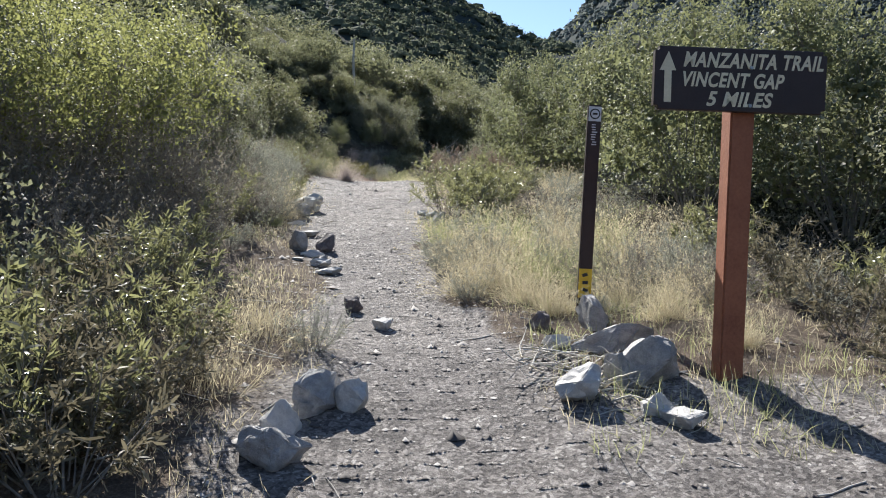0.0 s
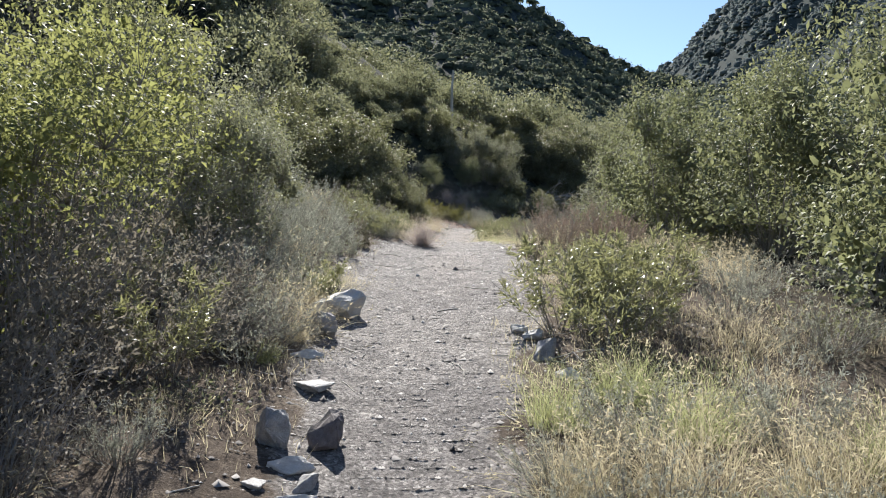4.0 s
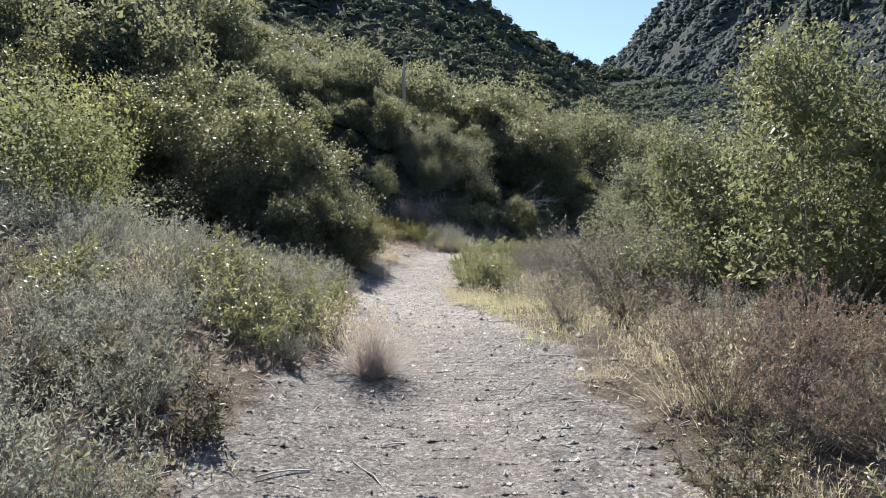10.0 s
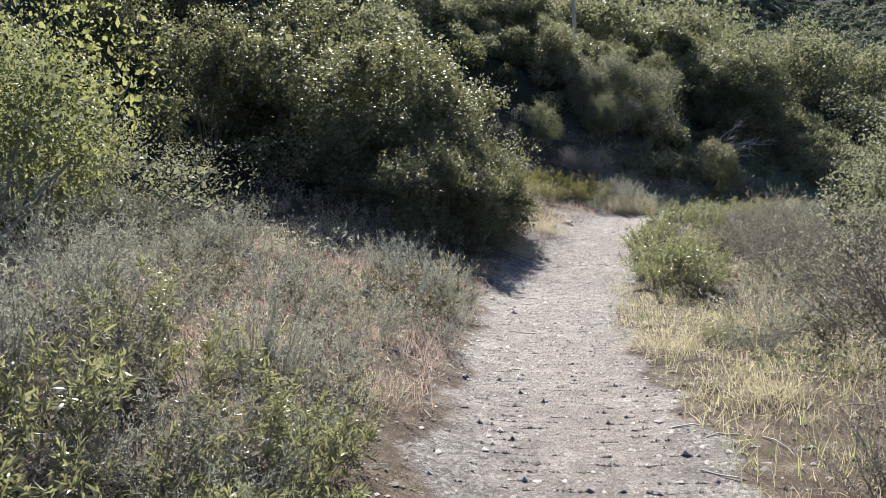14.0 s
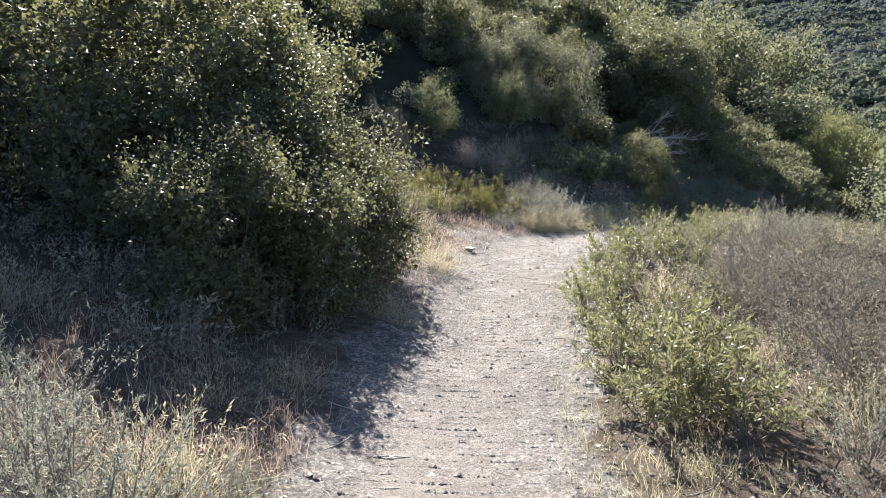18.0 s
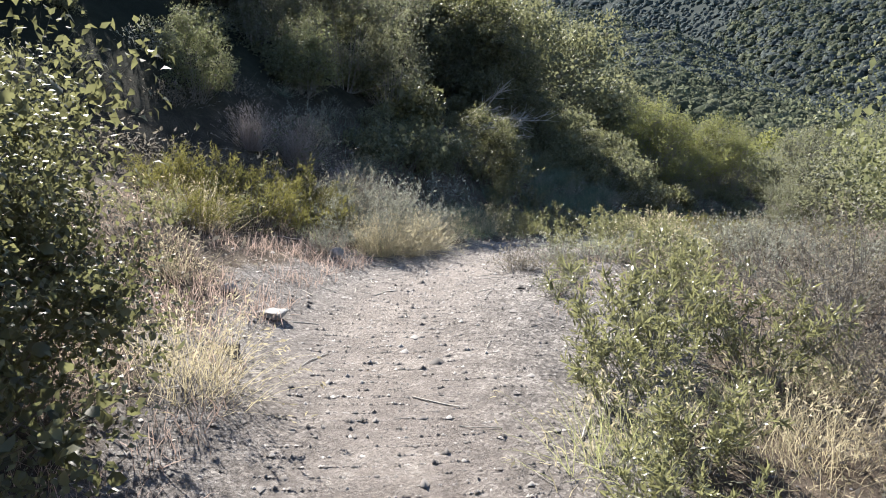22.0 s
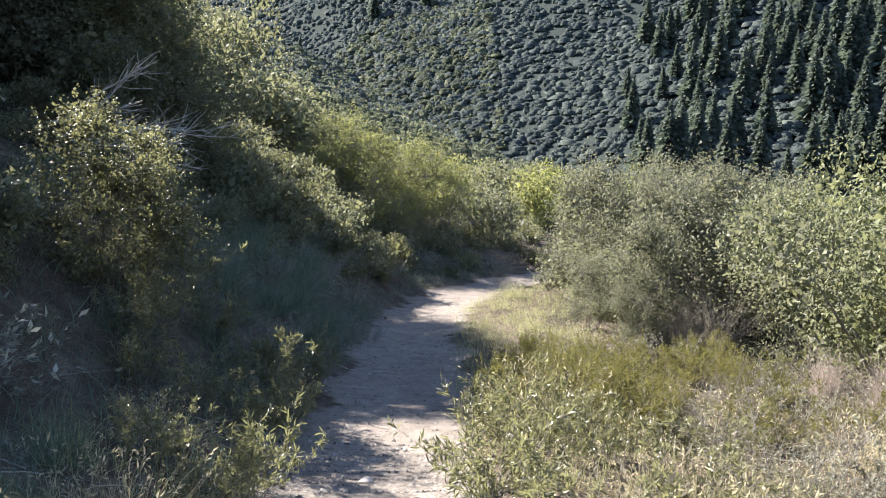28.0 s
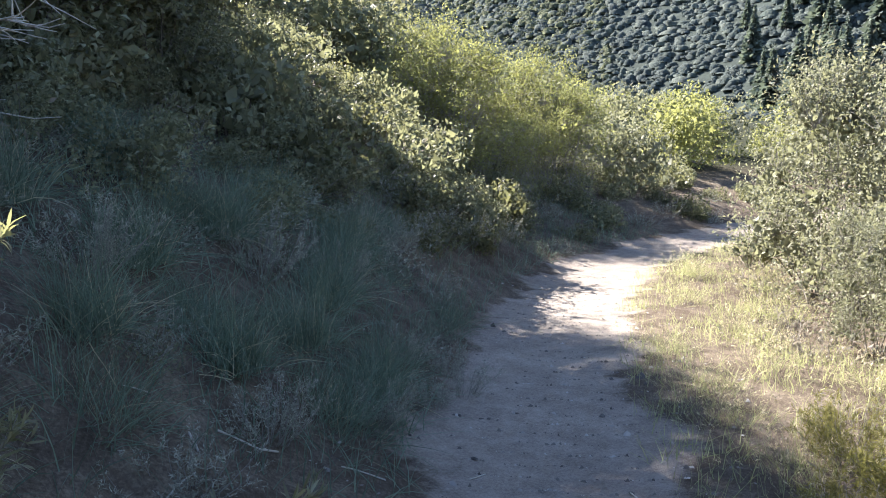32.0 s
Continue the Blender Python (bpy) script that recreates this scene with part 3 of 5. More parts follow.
# ---- patterns of plants ----
def oak_shape(seed, height=3.3, wide=1.75, n=11000, leaf=(0.075, 0.036), lobes=24, up=0.15, low=0.16, spray=26, wander=0.07, long_=1.0, bare=0.0, core=0.14):
    """A rounded crown of many lobes that comes down almost to the ground, on forked limbs."""
    rng = np.random.RandomState(seed)
    az = rng.uniform(0, 6.283, lobes)
    h = np.where(np.arange(lobes) % 5 < 2, rng.uniform(low * 0.4, 0.3, lobes), rng.uniform(0.3, 0.82, lobes))
    r = wide * np.where(h < 0.3, rng.uniform(0.45, 0.85, lobes), rng.uniform(0.2, 0.8, lobes)) * np.sqrt(1.08 - np.abs(h - 0.38))
    c = np.stack([np.cos(az) * r, np.sin(az) * r, h * height], 1)
    size = wide * rng.uniform(0.26, 0.46, lobes)
    limb = bent_chains(np.stack([np.cos(az) * 0.12, np.sin(az) * 0.12, np.full(lobes, -0.1)], 1), c * np.array([0.6, 0.6, 1]), np.linalg.norm(c, axis=1), 6, rng, 0.0, 0.05)
    wood = [tubes(limb, 0.012 * wide * np.linspace(1, 0.25, 6)[None] * rng.uniform(0.5, 1.1, (lobes, 1)), 5)]
    m = lobes * spray
    w = np.repeat(np.arange(lobes), spray)
    d = unit(rng.normal(size=(m, 3)) + np.array([0, 0, up]))
    tw = bent_chains(c[w], d, size[w] * rng.uniform(0.7, 1.3, m) * long_, 4, rng, 0.1 + up * 0.5, 0.1)
    wood.append(ribbons(tw, np.full(m, 0.007), rng))
    k = rng.randint(0, m, n)
    p, dd = at_chain(tw, k, rng.uniform(0.3, 1.0, n) ** 0.6)
    p = p + rng.normal(size=(n, 3)) * wander
    p[:, 2] = np.maximum(p[:, 2], 0.03)
    leafy = rng.uniform(0, 1, n) < 0.16 + 0.84 * smooth(bare * 0.55, bare, p[:, 2] / height + 1e-3) if bare else np.ones(n, bool)
    p, dd, k = p[leafy], dd[leafy], k[leafy]
    n = len(p)
    out = unit(p - c[w[k]] * np.array([0.85, 0.85, 0.8])) + np.array([0, 0, 0.35])
    g = blades(p, dd * 0.5 + rng.normal(size=(n, 3)) * 0.8, leaf[0] * rng.uniform(0.6, 1.35, n), leaf[1] * rng.uniform(0.7, 1.2, n), rng, face=out)
    # the shaded leaves inside the crown, grown together into broader sprays
    q = int(n * core)
    k = rng.randint(0, lobes, q)
    p = c[k] + unit(rng.normal(size=(q, 3))) * (size[k] * rng.uniform(0.1, 0.72, q))[:, None]
    p = p[p[:, 2] > max(0.1, bare * height * 0.8)]
    q = len(p)
    inner = blades(p, rng.normal(size=(q, 3)) + np.array([0, 0, 0.3]), leaf[0] * 1.7 * rng.uniform(0.7, 1.3, q), leaf[1] * 2.2 * rng.uniform(0.7, 1.3, q), rng, long_=True)
    g = join(g, inner)
    return join(*wood), g


WILLOW = [plant("willow_shrub", "tall grey-green willow shrub with arching leafy stems", "shrub",
                oak_shape(100 + i, 2.7, 1.2, 9000, (0.066, 0.028), 24, 0.9, 0.1, 24, 0.05, 1.45, 0.18), M["greytwig"], M["willow"], "willow shrubs") for i in range(3)]
BRIGHT = [plant("sunlit_shrub", "tall yellow-green shrub with small bright leaves over bare inner twigs", "shrub",
                oak_shape(120 + i, 2.5, 1.35, 11000, (0.05, 0.026), 24, 0.6, 0.2, 30, 0.05, 1.2, 0.5, 0.06), M["greytwig"], M["yellowgreen"], "yellow-green shrubs") for i in range(2)]
GREYW = [plant("grey_willow", "pale grey-olive willow with fine upright twigs", "shrub",
               oak_shape(140 + i, 2.5, 1.15, 9500, (0.055, 0.024), 26, 1.1, 0.08, 30, 0.045, 1.4, 0.15), M["greytwig"], M["greywillow"], "grey willows") for i in range(2)]

OAK = [plant("scrub_oak", "dense dark green scrub oak with rounded leafy crown", "tree", oak_shape(160 + i, n=13000, leaf=(0.066, 0.038), core=0.14), M["bark"], M["oak"], "scrub oaks") for i in range(3)]
OAKB = [plant("bank_oak", "dark grey-green scrub oak on the shaded bank", "tree", oak_shape(170 + i, n=4800, leaf=(0.125, 0.07), spray=22, core=0.12), M["bark"], M["oak"], "scrub oaks") for i in range(2)]
YERBA = [plant("yerba_santa", "low shrub with long narrow glossy green leaves", "shrub",
               bush_shape(180 + i, 0.9, 0.85, 20, 7, 12, (0.085, 0.014), 0.007, 0.25, 0.62, 0.5, 0.05, 0.14, True, foot=0.14), M["greytwig"], M["yerba"], "long-leaved shrubs") for i in range(3)]
WITHERED = [plant("withered_shrub", "low shrub with dry curled brown and olive leaves", "shrub",
                  bush_shape(200 + i, 0.8, 0.9, 18, 8, 14, (0.07, 0.013), 0.007, 0.3, 0.6, 0.4, 0.15, 0.12, True), M["greytwig"], M["dryleaf"], "withered shrubs") for i in range(2)]
GREY = [plant("grey_brush", "low dense grey brush with thin dry twigs and few leaves", "shrub",
              bush_shape(220 + i, 0.75, 1.0, 28, 9, 8, (0.032, 0.009), 0.005, 0.12, 0.75, 0.5), M["greytwig"], M["sage"], "grey brush") for i in range(3)]
DEAD = [plant("bare_shrub", "leafless grey shrub of tangled twigs", "shrub",
              bush_shape(240 + i, 1.25, 1.15, 32, 14, 9, (0.035, 0.013), 0.008, 0.1, 0.8, 0.55, wob=0.34), M["greytwig"], M["litter"], "bare shrubs") for i in range(2)]
RUSTY = [plant("buckwheat", "rounded buckwheat bush with rusty dry flower heads", "shrub",
               bush_shape(260 + i, 0.8, 0.95, 50, 10, 15, (0.02, 0.009), 0.004, 0.3, 0.5, 0.5, leaf_from=0.35), M["greytwig"], M["rust"], "rusty buckwheat bushes") for i in range(2)]
SAGE = [plant("sage_bush", "low soft grey-green sagebrush mound", "shrub",
              bush_shape(280 + i, 0.6, 0.9, 34, 8, 12, (0.032, 0.006), 0.005, 0.15, 0.7, 0.6), M["greytwig"], M["sage"], "sage mounds") for i in range(2)]


BROOM = [plant("broom_bush", "bushy olive-yellow broom of fine upright stems", "shrub",
               bush_shape(300 + i, 0.58, 0.95, 42, 9, 13, (0.05, 0.0065), 0.005, 0.2, 0.75, 0.7, wob=0.15), M["greytwig"], M["broom"], "broom bushes") for i in range(2)]


def tuft(name, label, shape, mat, group, heads=None, head_mat=None):
    """A grass tuft: its blades and, at their tips, its seed heads (or the dead blades among them)."""
    e = tagged(new(name), label, "grass", group)
    tagged(part_np("foliage", shape, mat, e), kind="stuff")
    if heads is not None:
        tagged(part_np(*heads, head_mat, e), kind="stuff")
    return e


def seed_heads(shape, k, seed, share=0.5, size=(0.03, 0.007)):
    """Drooping seed heads on the tips of a share of a tuft's blades, each k points long."""
    rng = np.random.RandomState(seed)
    v = shape[0].reshape(-1, k, 2, 3).mean(2)
    v = v[rng.uniform(0, 1, len(v)) < share]
    n = len(v)
    way = unit(v[:, -1] - v[:, -2])
    p = np.concatenate([v[:, -1] - way * size[0] * f + rng.normal(size=(n, 3)) * 0.004 for f in (0.0, 0.5, 1.0)])
    m = len(p)
    return "seed_head", blades(p, np.tile(way, (3, 1)) + rng.normal(size=(m, 3)) * 0.5 - np.array([0, 0, 0.3]), size[0] * rng.uniform(0.6, 1.2, m), size[1] * rng.uniform(0.7, 1.3, m), rng)


COVER = [plant("undergrowth", "tangled low undergrowth of dry twigs and small olive leaves", "shrub", cover_shape(310 + i), M["greytwig"], M[("litter", "sage", "litter", "chaparral")[i]], "undergrowth") for i in range(4)]
_sets = [tuft_shape(320 + i, 620, 0.46, 0.55, 0.0036, 0.2, 5, 0.9) for i in range(3)]
STRAW = [tuft("dry_grass_tuft", "tuft of pale straw-coloured dry grass", t, M["straw"], "dry grass tufts", seed_heads(t, 5, 1), M["straw"]) for t in _sets]
_sets = [tuft_shape(330, 900, 0.52, 0.5, 0.0035, 0.1, 5, 0.35)]
FOUNT = [tuft("bunchgrass", "round fountain of greyish pink dry bunchgrass", t, M["greystraw"], "bunchgrass", seed_heads(t, 5, 2, 0.35), M["greystraw"]) for t in _sets]
_sets = [tuft_shape(336, 1300, 0.5, 0.8, 0.0032, 0.09, 4, 0.05)]
BALL = [tuft("dry_bunchgrass", "round ball of stiff greyish straw bunchgrass", t, M["greystraw"], "bunchgrass", seed_heads(t, 4, 3, 0.2), M["straw"]) for t in _sets]
_sets = [tuft_shape(340 + i, 520, 0.42, 0.55, 0.0042, 0.18, 5, 0.8) for i in range(2)]
GREENT = [tuft("green_grass_tuft", "tuft of fresh yellow-green grass with pale seed heads", t, M["greenblade"], "green grass tufts", seed_heads(t, 5, 4, 0.4), M["straw"]) for t in _sets]
BLUET = [tuft("grey_grass_tuft", "soft grey-green grass clump drooping on the bank", tuft_shape(350 + i, 620, 0.55, 0.55, 0.006, 0.22, 5, 0.9), M["bluegrass"], "grey-green grass clumps",
              ("dead_foliage", tuft_shape(355 + i, 70, 0.5, 0.6, 0.005, 0.2, 5, 1.0)), M["straw"]) for i in range(2)]


def clump_shape(seed, n=1000, size=1.0, leaf=(0.15, 0.07)):
    """A rounded bush for farther off: a lumpy crown of leaf sprays over a few stems."""
    rng = np.random.RandomState(seed)
    lobes = rng.normal(size=(9, 3)) * np.array([0.55, 0.55, 0.3]) + np.array([0, 0, 0.95])
    rad = rng.uniform(0.38, 0.68, 9)
    w = rng.randint(0, 9, n)
    d = unit(rng.normal(size=(n, 3)))
    p = lobes[w] + d * (rad[w] * rng.uniform(0.8, 1.12, n))[:, None]
    ok = p[:, 2] > 0.08
    p, d = p[ok], d[ok]
    n = len(p)
    g = blades(p * size, rng.normal(size=(n, 3)) + d * 0.7 + np.array([0, 0, 0.4]), leaf[0] * size * rng.uniform(0.6, 1.3, n), leaf[1] * size * rng.uniform(0.7, 1.2, n), rng, face=d + np.array([0, 0, 0.35]))
    # shaded foliage inside, grown together into broad sprays
    q = 150 if leaf[0] > 0.08 else 900
    k = rng.randint(0, 9, q)
    p = lobes[k] + unit(rng.normal(size=(q, 3))) * (rad[k] * rng.uniform(0.3, 0.8, q))[:, None]
    p = p[p[:, 2] > 0.1]
    q = len(p)
    g = join(g, blades(p * size, rng.normal(size=(q, 3)), min(0.4, leaf[0] * 2.4) * size * rng.uniform(0.6, 1.2, q), min(0.25, leaf[1] * 2.6) * size * rng.uniform(0.6, 1.2, q), rng))
    az = rng.uniform(0, 6.28, 9)
    c = bent_chains(np.stack([np.cos(az) * 0.1, np.sin(az) * 0.1, np.full(9, -0.1)], 1), lobes, np.linalg.norm(lobes, axis=1), 5, rng, 0.2, 0.1) * size
    return tubes(c, np.linspace(0.024, 0.008, 5)[None] * np.ones((9, 1)) * size, 4), g


CHAP = [plant("chaparral_bush", "rounded dark olive chaparral bush on the hillside", "shrub", clump_shape(360 + i, 2200, 1.0, (0.1, 0.05)), M["bark"], M["chaparral"], "hillside chaparral") for i in range(3)]
MIDW = [plant("willow_shrub", "grey-green willow shrub set back from the trail", "shrub", clump_shape(390 + i, 6000, 1.35, (0.037, 0.02)), M["greytwig"], M[("willow", "greywillow", "yellowgreen")[i]], "willow shrubs") for i in range(3)]
HILLB = [plant("hillside_brush", "low dense olive-green brush on the slope", "shrub", clump_shape(395 + i, 1300, 1.0, (0.15, 0.08)), M["bark"], M[("oak", "chaparral")[i]], "slope brush") for i in range(2)]
THICK = [plant("thicket_willow", "pale olive willow in the valley thicket", "shrub", clump_shape(370 + i, 2000, 1.0, (0.11, 0.055)), M["greytwig"], M["greywillow"], "valley willow thicket") for i in range(3)]
THICKB = [plant("sunlit_thicket_willow", "yellow-green sunlit willow in the valley thicket", "shrub", clump_shape(380 + i, 2000, 1.0, (0.11, 0.055)), M["greytwig"], M["yellowgreen"], "valley willow thicket") for i in range(2)]

# ---- plants that stand beside the trail ----


def several(patterns, spots):
    for i, (x, y, size, *more) in enumerate(spots):
        place(patterns[i % len(patterns)], x, y, size, flat=more[0] if more else 1.0)


# first stretch, left
several(WITHERED, [(-1.0, 2.8, 0.85), (-1.35, 3.2, 0.95), (-0.95, 3.6, 0.7), (-1.9, 2.7, 1.0), (-1.5, 4.3, 0.9), (-1.2, 4.6, 0.7)])
several(YERBA, [(-1.15, 3.0, 0.8), (-1.6, 3.5, 0.95), (-0.95, 4.0, 0.65), (-2.2, 3.1, 1.0), (-1.9, 4.3, 0.95), (-1.35, 4.9, 0.75), (-2.7, 4.4, 1.1), (-2.6, 2.2, 1.1), (-1.3, 5.7, 0.7), (-1.3, 8.1, 0.7), (-0.95, 10.6, 0.5)])
several(GREY, [(-1.0, 8.6, 0.75), (-1.25, 9.0, 0.85), (-1.05, 9.4, 0.7), (-1.5, 9.6, 0.9), (-0.9, 9.0, 0.5)])
several(DEAD, [(-1.1, 8.9, 0.55), (-1.35, 9.4, 0.6)])
several(BRIGHT, [(-2.4, 6.8, 0.8), (-3.2, 6.0, 0.8), (-2.3, 8.3, 0.92), (-3.3, 7.4, 0.92), (-3.6, 9.6, 0.95), (-4.8, 8.2, 0.9), (-6.2, 7.0, 0.85), (-2.9, 11.0, 0.9), (-5.2, 11.0, 0.95)])
several(DEAD, [(-1.5, 3.6, 0.5), (-1.7, 5.3, 0.6), (-2.3, 5.6, 0.8), (-1.35, 6.6, 0.7), (-2.9, 7.8, 1.3), (-2.2, 8.4, 1.2), (-3.6, 8.4, 1.3), (-3.2, 9.3, 1.2), (-1.9, 7.2, 1.0), (-2.5, 6.7, 1.1), (-1.5, 8.0, 0.75), (-3.4, 6.2, 1.1), (-1.8, 9.4, 0.8), (1.9, 5.6, 0.5), (2.4, 5.1, 0.45)])
several(GREYW, [(-1.9, 11.7, 0.62), (-2.6, 12.9, 0.8)])
several(YERBA, [(-1.75, 9.6, 0.62), (-1.5, 9.3, 0.55), (-1.95, 10.0, 0.6), (-1.2, 9.9, 0.4)])
several(STRAW + GREENT, [(-0.95, 10.5, 0.45), (-0.85, 9.85, 0.4), (-0.8, 9.2, 0.4), (-0.95, 11.2, 0.45), (-0.9, 8.7, 0.4)])
several(GREY, [(-1.35, 10.4, 0.75), (-1.5, 11.2, 0.8), (-1.2, 12.1, 0.6), (-1.75, 12.6, 0.8), (-1.15, 11.0, 0.5), (-1.6, 13.4, 0.7), (2.5, 10.2, 0.85), (3.0, 9.4, 0.8), (2.9, 11.0, 0.8)])
several(GREY, [(-1.2, 11.6, 0.85), (-1.7, 10.7, 0.9), (-2.1, 11.9, 0.9), (-1.45, 12.6, 0.85), (-1.9, 13.2, 0.85), (-2.4, 10.2, 0.9), (-1.15, 10.2, 0.6), (-2.3, 17.9, 0.7), (-2.8, 18.4, 0.75), (-1.7, 19.3, 0.6), (-2.2, 20.0, 0.65), (-3.4, 19.8, 0.8), (-3.1, 21.4, 0.8), (-1.5, 20.2, 0.5), (-4.2, 20.6, 0.8)])
several(SAGE, [(-0.25, 4.4, 0.5), (0.8, 5.6, 0.45), (0.72, 7.1, 0.5), (-1.0, 12.9, 0.6), (-1.3, 13.9, 0.6), (0.72, 6.55, 0.55), (2.7, 6.4, 0.7), (-1.1, 7.0, 0.5)])
# first stretch, right
several(YERBA, [(1.1, 9.8, 0.85), (1.35, 9.3, 0.8), (1.6, 9.9, 0.9), (1.9, 10.6, 0.85), (1.5, 11.1, 0.7), (2.5, 12.1, 0.6), (2.0, 12.3, 0.55), (1.7, 12.4, 0.5), (3.3, 3.4, 0.6), (3.6, 5.0, 0.7), (3.1, 6.6, 0.7)])
several(WILLOW, [(4.0, 9.2, 0.95), (5.2, 8.0, 1.0), (4.6, 11.4, 0.95), (5.9, 10.2, 1.05), (7.0, 8.4, 1.05), (4.4, 14.2, 0.95), (5.6, 13.4, 1.05), (3.9, 17.4, 1.0), (4.6, 19.2, 1.1), (5.4, 16.6, 1.1), (6.4, 18.4, 1.15), (3.6, 20.6, 0.85), (6.4, 21.0, 1.0)])
several(WITHERED, [(2.9, 4.4, 0.7), (3.3, 4.0, 0.75), (2.7, 3.7, 0.5), (3.8, 4.3, 0.8), (1.2, 13.1, 0.5), (3.2, 5.6, 0.8), (1.9, 17.0, 0.55)])
several(RUSTY, [(1.6, 14.2, 0.92), (2.1, 14.5, 0.88), (1.85, 13.8, 0.7), (2.5, 14.3, 0.75), (2.7, 15.4, 0.7)])
several(STRAW + GREENT, [(0.8, 5.9, 0.8), (1.2, 5.6, 0.85), (1.05, 6.2, 0.8), (1.4, 6.3, 0.95), (1.75, 6.0, 0.9), (0.85, 7.0, 0.85), (1.3, 7.0, 1.0), (1.8, 6.9, 0.95), (0.85, 7.8, 0.8), (1.5, 7.7, 1.0),
                         (2.2, 6.4, 0.95), (1.3, 5.2, 0.6), (1.75, 5.3, 0.7), (2.3, 7.2, 1.0), (1.3, 8.3, 0.85), (1.9, 4.8, 0.65), (2.3, 5.4, 0.8), (2.1, 4.2, 0.5)])
several(SAGE, [(1.0, 6.6, 0.75), (1.15, 7.4, 0.8), (1.65, 6.4, 0.7), (1.9, 7.5, 0.9), (2.0, 5.8, 0.7), (1.5, 5.0, 0.4), (2.5, 6.0, 0.85)])
# second stretch
several(BALL, [(-0.24, 15.2, 0.88)])
several(OAK, [(-3.0, 27.9, 1.04, 0.9), (-2.2, 27.0, 0.7), (-4.4, 27.2, 1.0, 0.82), (-6.2, 27.2, 0.8), (-5.4, 29.6, 0.85), (-8.4, 28.0, 0.7), (-3.3, 30.6, 0.85), (-2.7, 29.4, 0.7), (-2.9, 26.2, 0.6), (-2.0, 26.3, 0.5), (-1.75, 27.3, 0.45), (-1.5, 25.5, 0.46), (-1.3, 26.6, 0.44), (-1.25, 27.3, 0.42), (-1.95, 25.0, 0.48), (-2.2, 28.1, 0.76)])
several(YERBA, [(-0.78, 15.9, 0.46), (-0.72, 16.5, 0.5), (-0.76, 17.0, 0.45), (-0.68, 16.2, 0.36)])
several(GREY, [(-0.95, 15.9, 0.5), (-0.9, 16.6, 0.55), (-0.95, 17.4, 0.55), (-1.0, 18.1, 0.5)])
several(SAGE, [(-0.85, 16.2, 0.55), (-0.8, 17.0, 0.5), (-1.2, 16.5, 0.7), (-1.3, 17.8, 0.7), (-0.75, 15.3, 0.4)])
several(DEAD, [(-1.1, 16.4, 0.45), (-1.6, 17.0, 0.5), (0.85, 32.5, 0.5), (1.3, 32.9, 0.45), (0.9, 33.1, 0.5)])
several(YERBA, [(-0.95, 16.1, 0.54), (-1.2, 15.7, 0.6), (-1.5, 16.4, 0.62), (-1.0, 16.9, 0.52), (-1.45, 17.3, 0.52), (-2.3, 15.5, 0.6), (-1.85, 17.6, 0.55), (-0.95, 15.4, 0.43)])
several(SAGE, [(-1.9, 15.2, 0.85), (-2.4, 16.1, 0.9), (-2.0, 16.8, 0.9), (-2.7, 17.0, 0.95), (-1.6, 15.6, 0.75), (-2.9, 15.4, 0.95), (-2.3, 17.7, 0.85), (-3.3, 16.3, 1.0), (-1.5, 18.2, 0.75), (-1.9, 14.5, 0.85), (-2.6, 14.4, 0.9), (-3.0, 18.2, 0.9), (-3.7, 17.4, 1.0), (-1.4, 14.6, 0.6)])
several(GREY, [(-1.6, 14.8, 0.75), (-2.0, 14.2, 0.8), (-2.1, 18.3, 0.65), (-1.2, 18.6, 0.5), (-0.85, 19.8, 0.5), (-2.6, 19.2, 0.7), (-2.9, 20.4, 0.75), (-1.2, 21.4, 0.7), (-0.95, 21.0, 0.5), (-3.6, 18.6, 0.8), (-2.0, 22.6, 0.6), (1.5, 20.4, 0.62), (1.9, 21.1, 0.7), (2.1, 23.4, 0.8), (1.7, 22.3, 0.6)])
several(YERBA, [(1.25, 20.7, 0.28), (1.05, 23.8, 0.72), (1.3, 24.4, 0.80), (1.05, 24.9, 0.69), (1.55, 23.6, 0.69), (1.0, 26.4, 0.48), (1.35, 26.9, 0.53), (1.1, 25.6, 0.43), (1.7, 26.0, 0.49), (1.85, 25.1, 0.53), (1.5, 27.8, 0.72), (1.85, 28.15, 0.7), (1.3, 27.45, 0.5), (2.5, 29.0, 0.5), (2.15, 27.7, 0.65)])
several(COVER, [(1.95, 30.6, 0.7), (2.45, 31.2, 0.75), (2.75, 30.0, 0.8), (1.75, 29.3, 0.5), (2.35, 28.8, 0.7), (2.85, 31.0, 0.8), (2.15, 30.2, 0.5)])
several(DEAD, [(2.6, 20.3, 1.15), (3.2, 21.2, 1.2), (2.9, 22.3, 1.05), (3.6, 22.9, 1.1), (2.6, 24.4, 0.75), (2.9, 25.7, 0.8), (3.4, 26.8, 0.7), (1.35, 17.3, 0.4), (2.7, 27.6, 0.7), (3.3, 28.6, 0.7), (2.5, 26.6, 0.65)])
several(GREYW, [(3.9, 24.4, 0.9), (4.8, 23.0, 1.0), (5.6, 25.4, 0.95)])
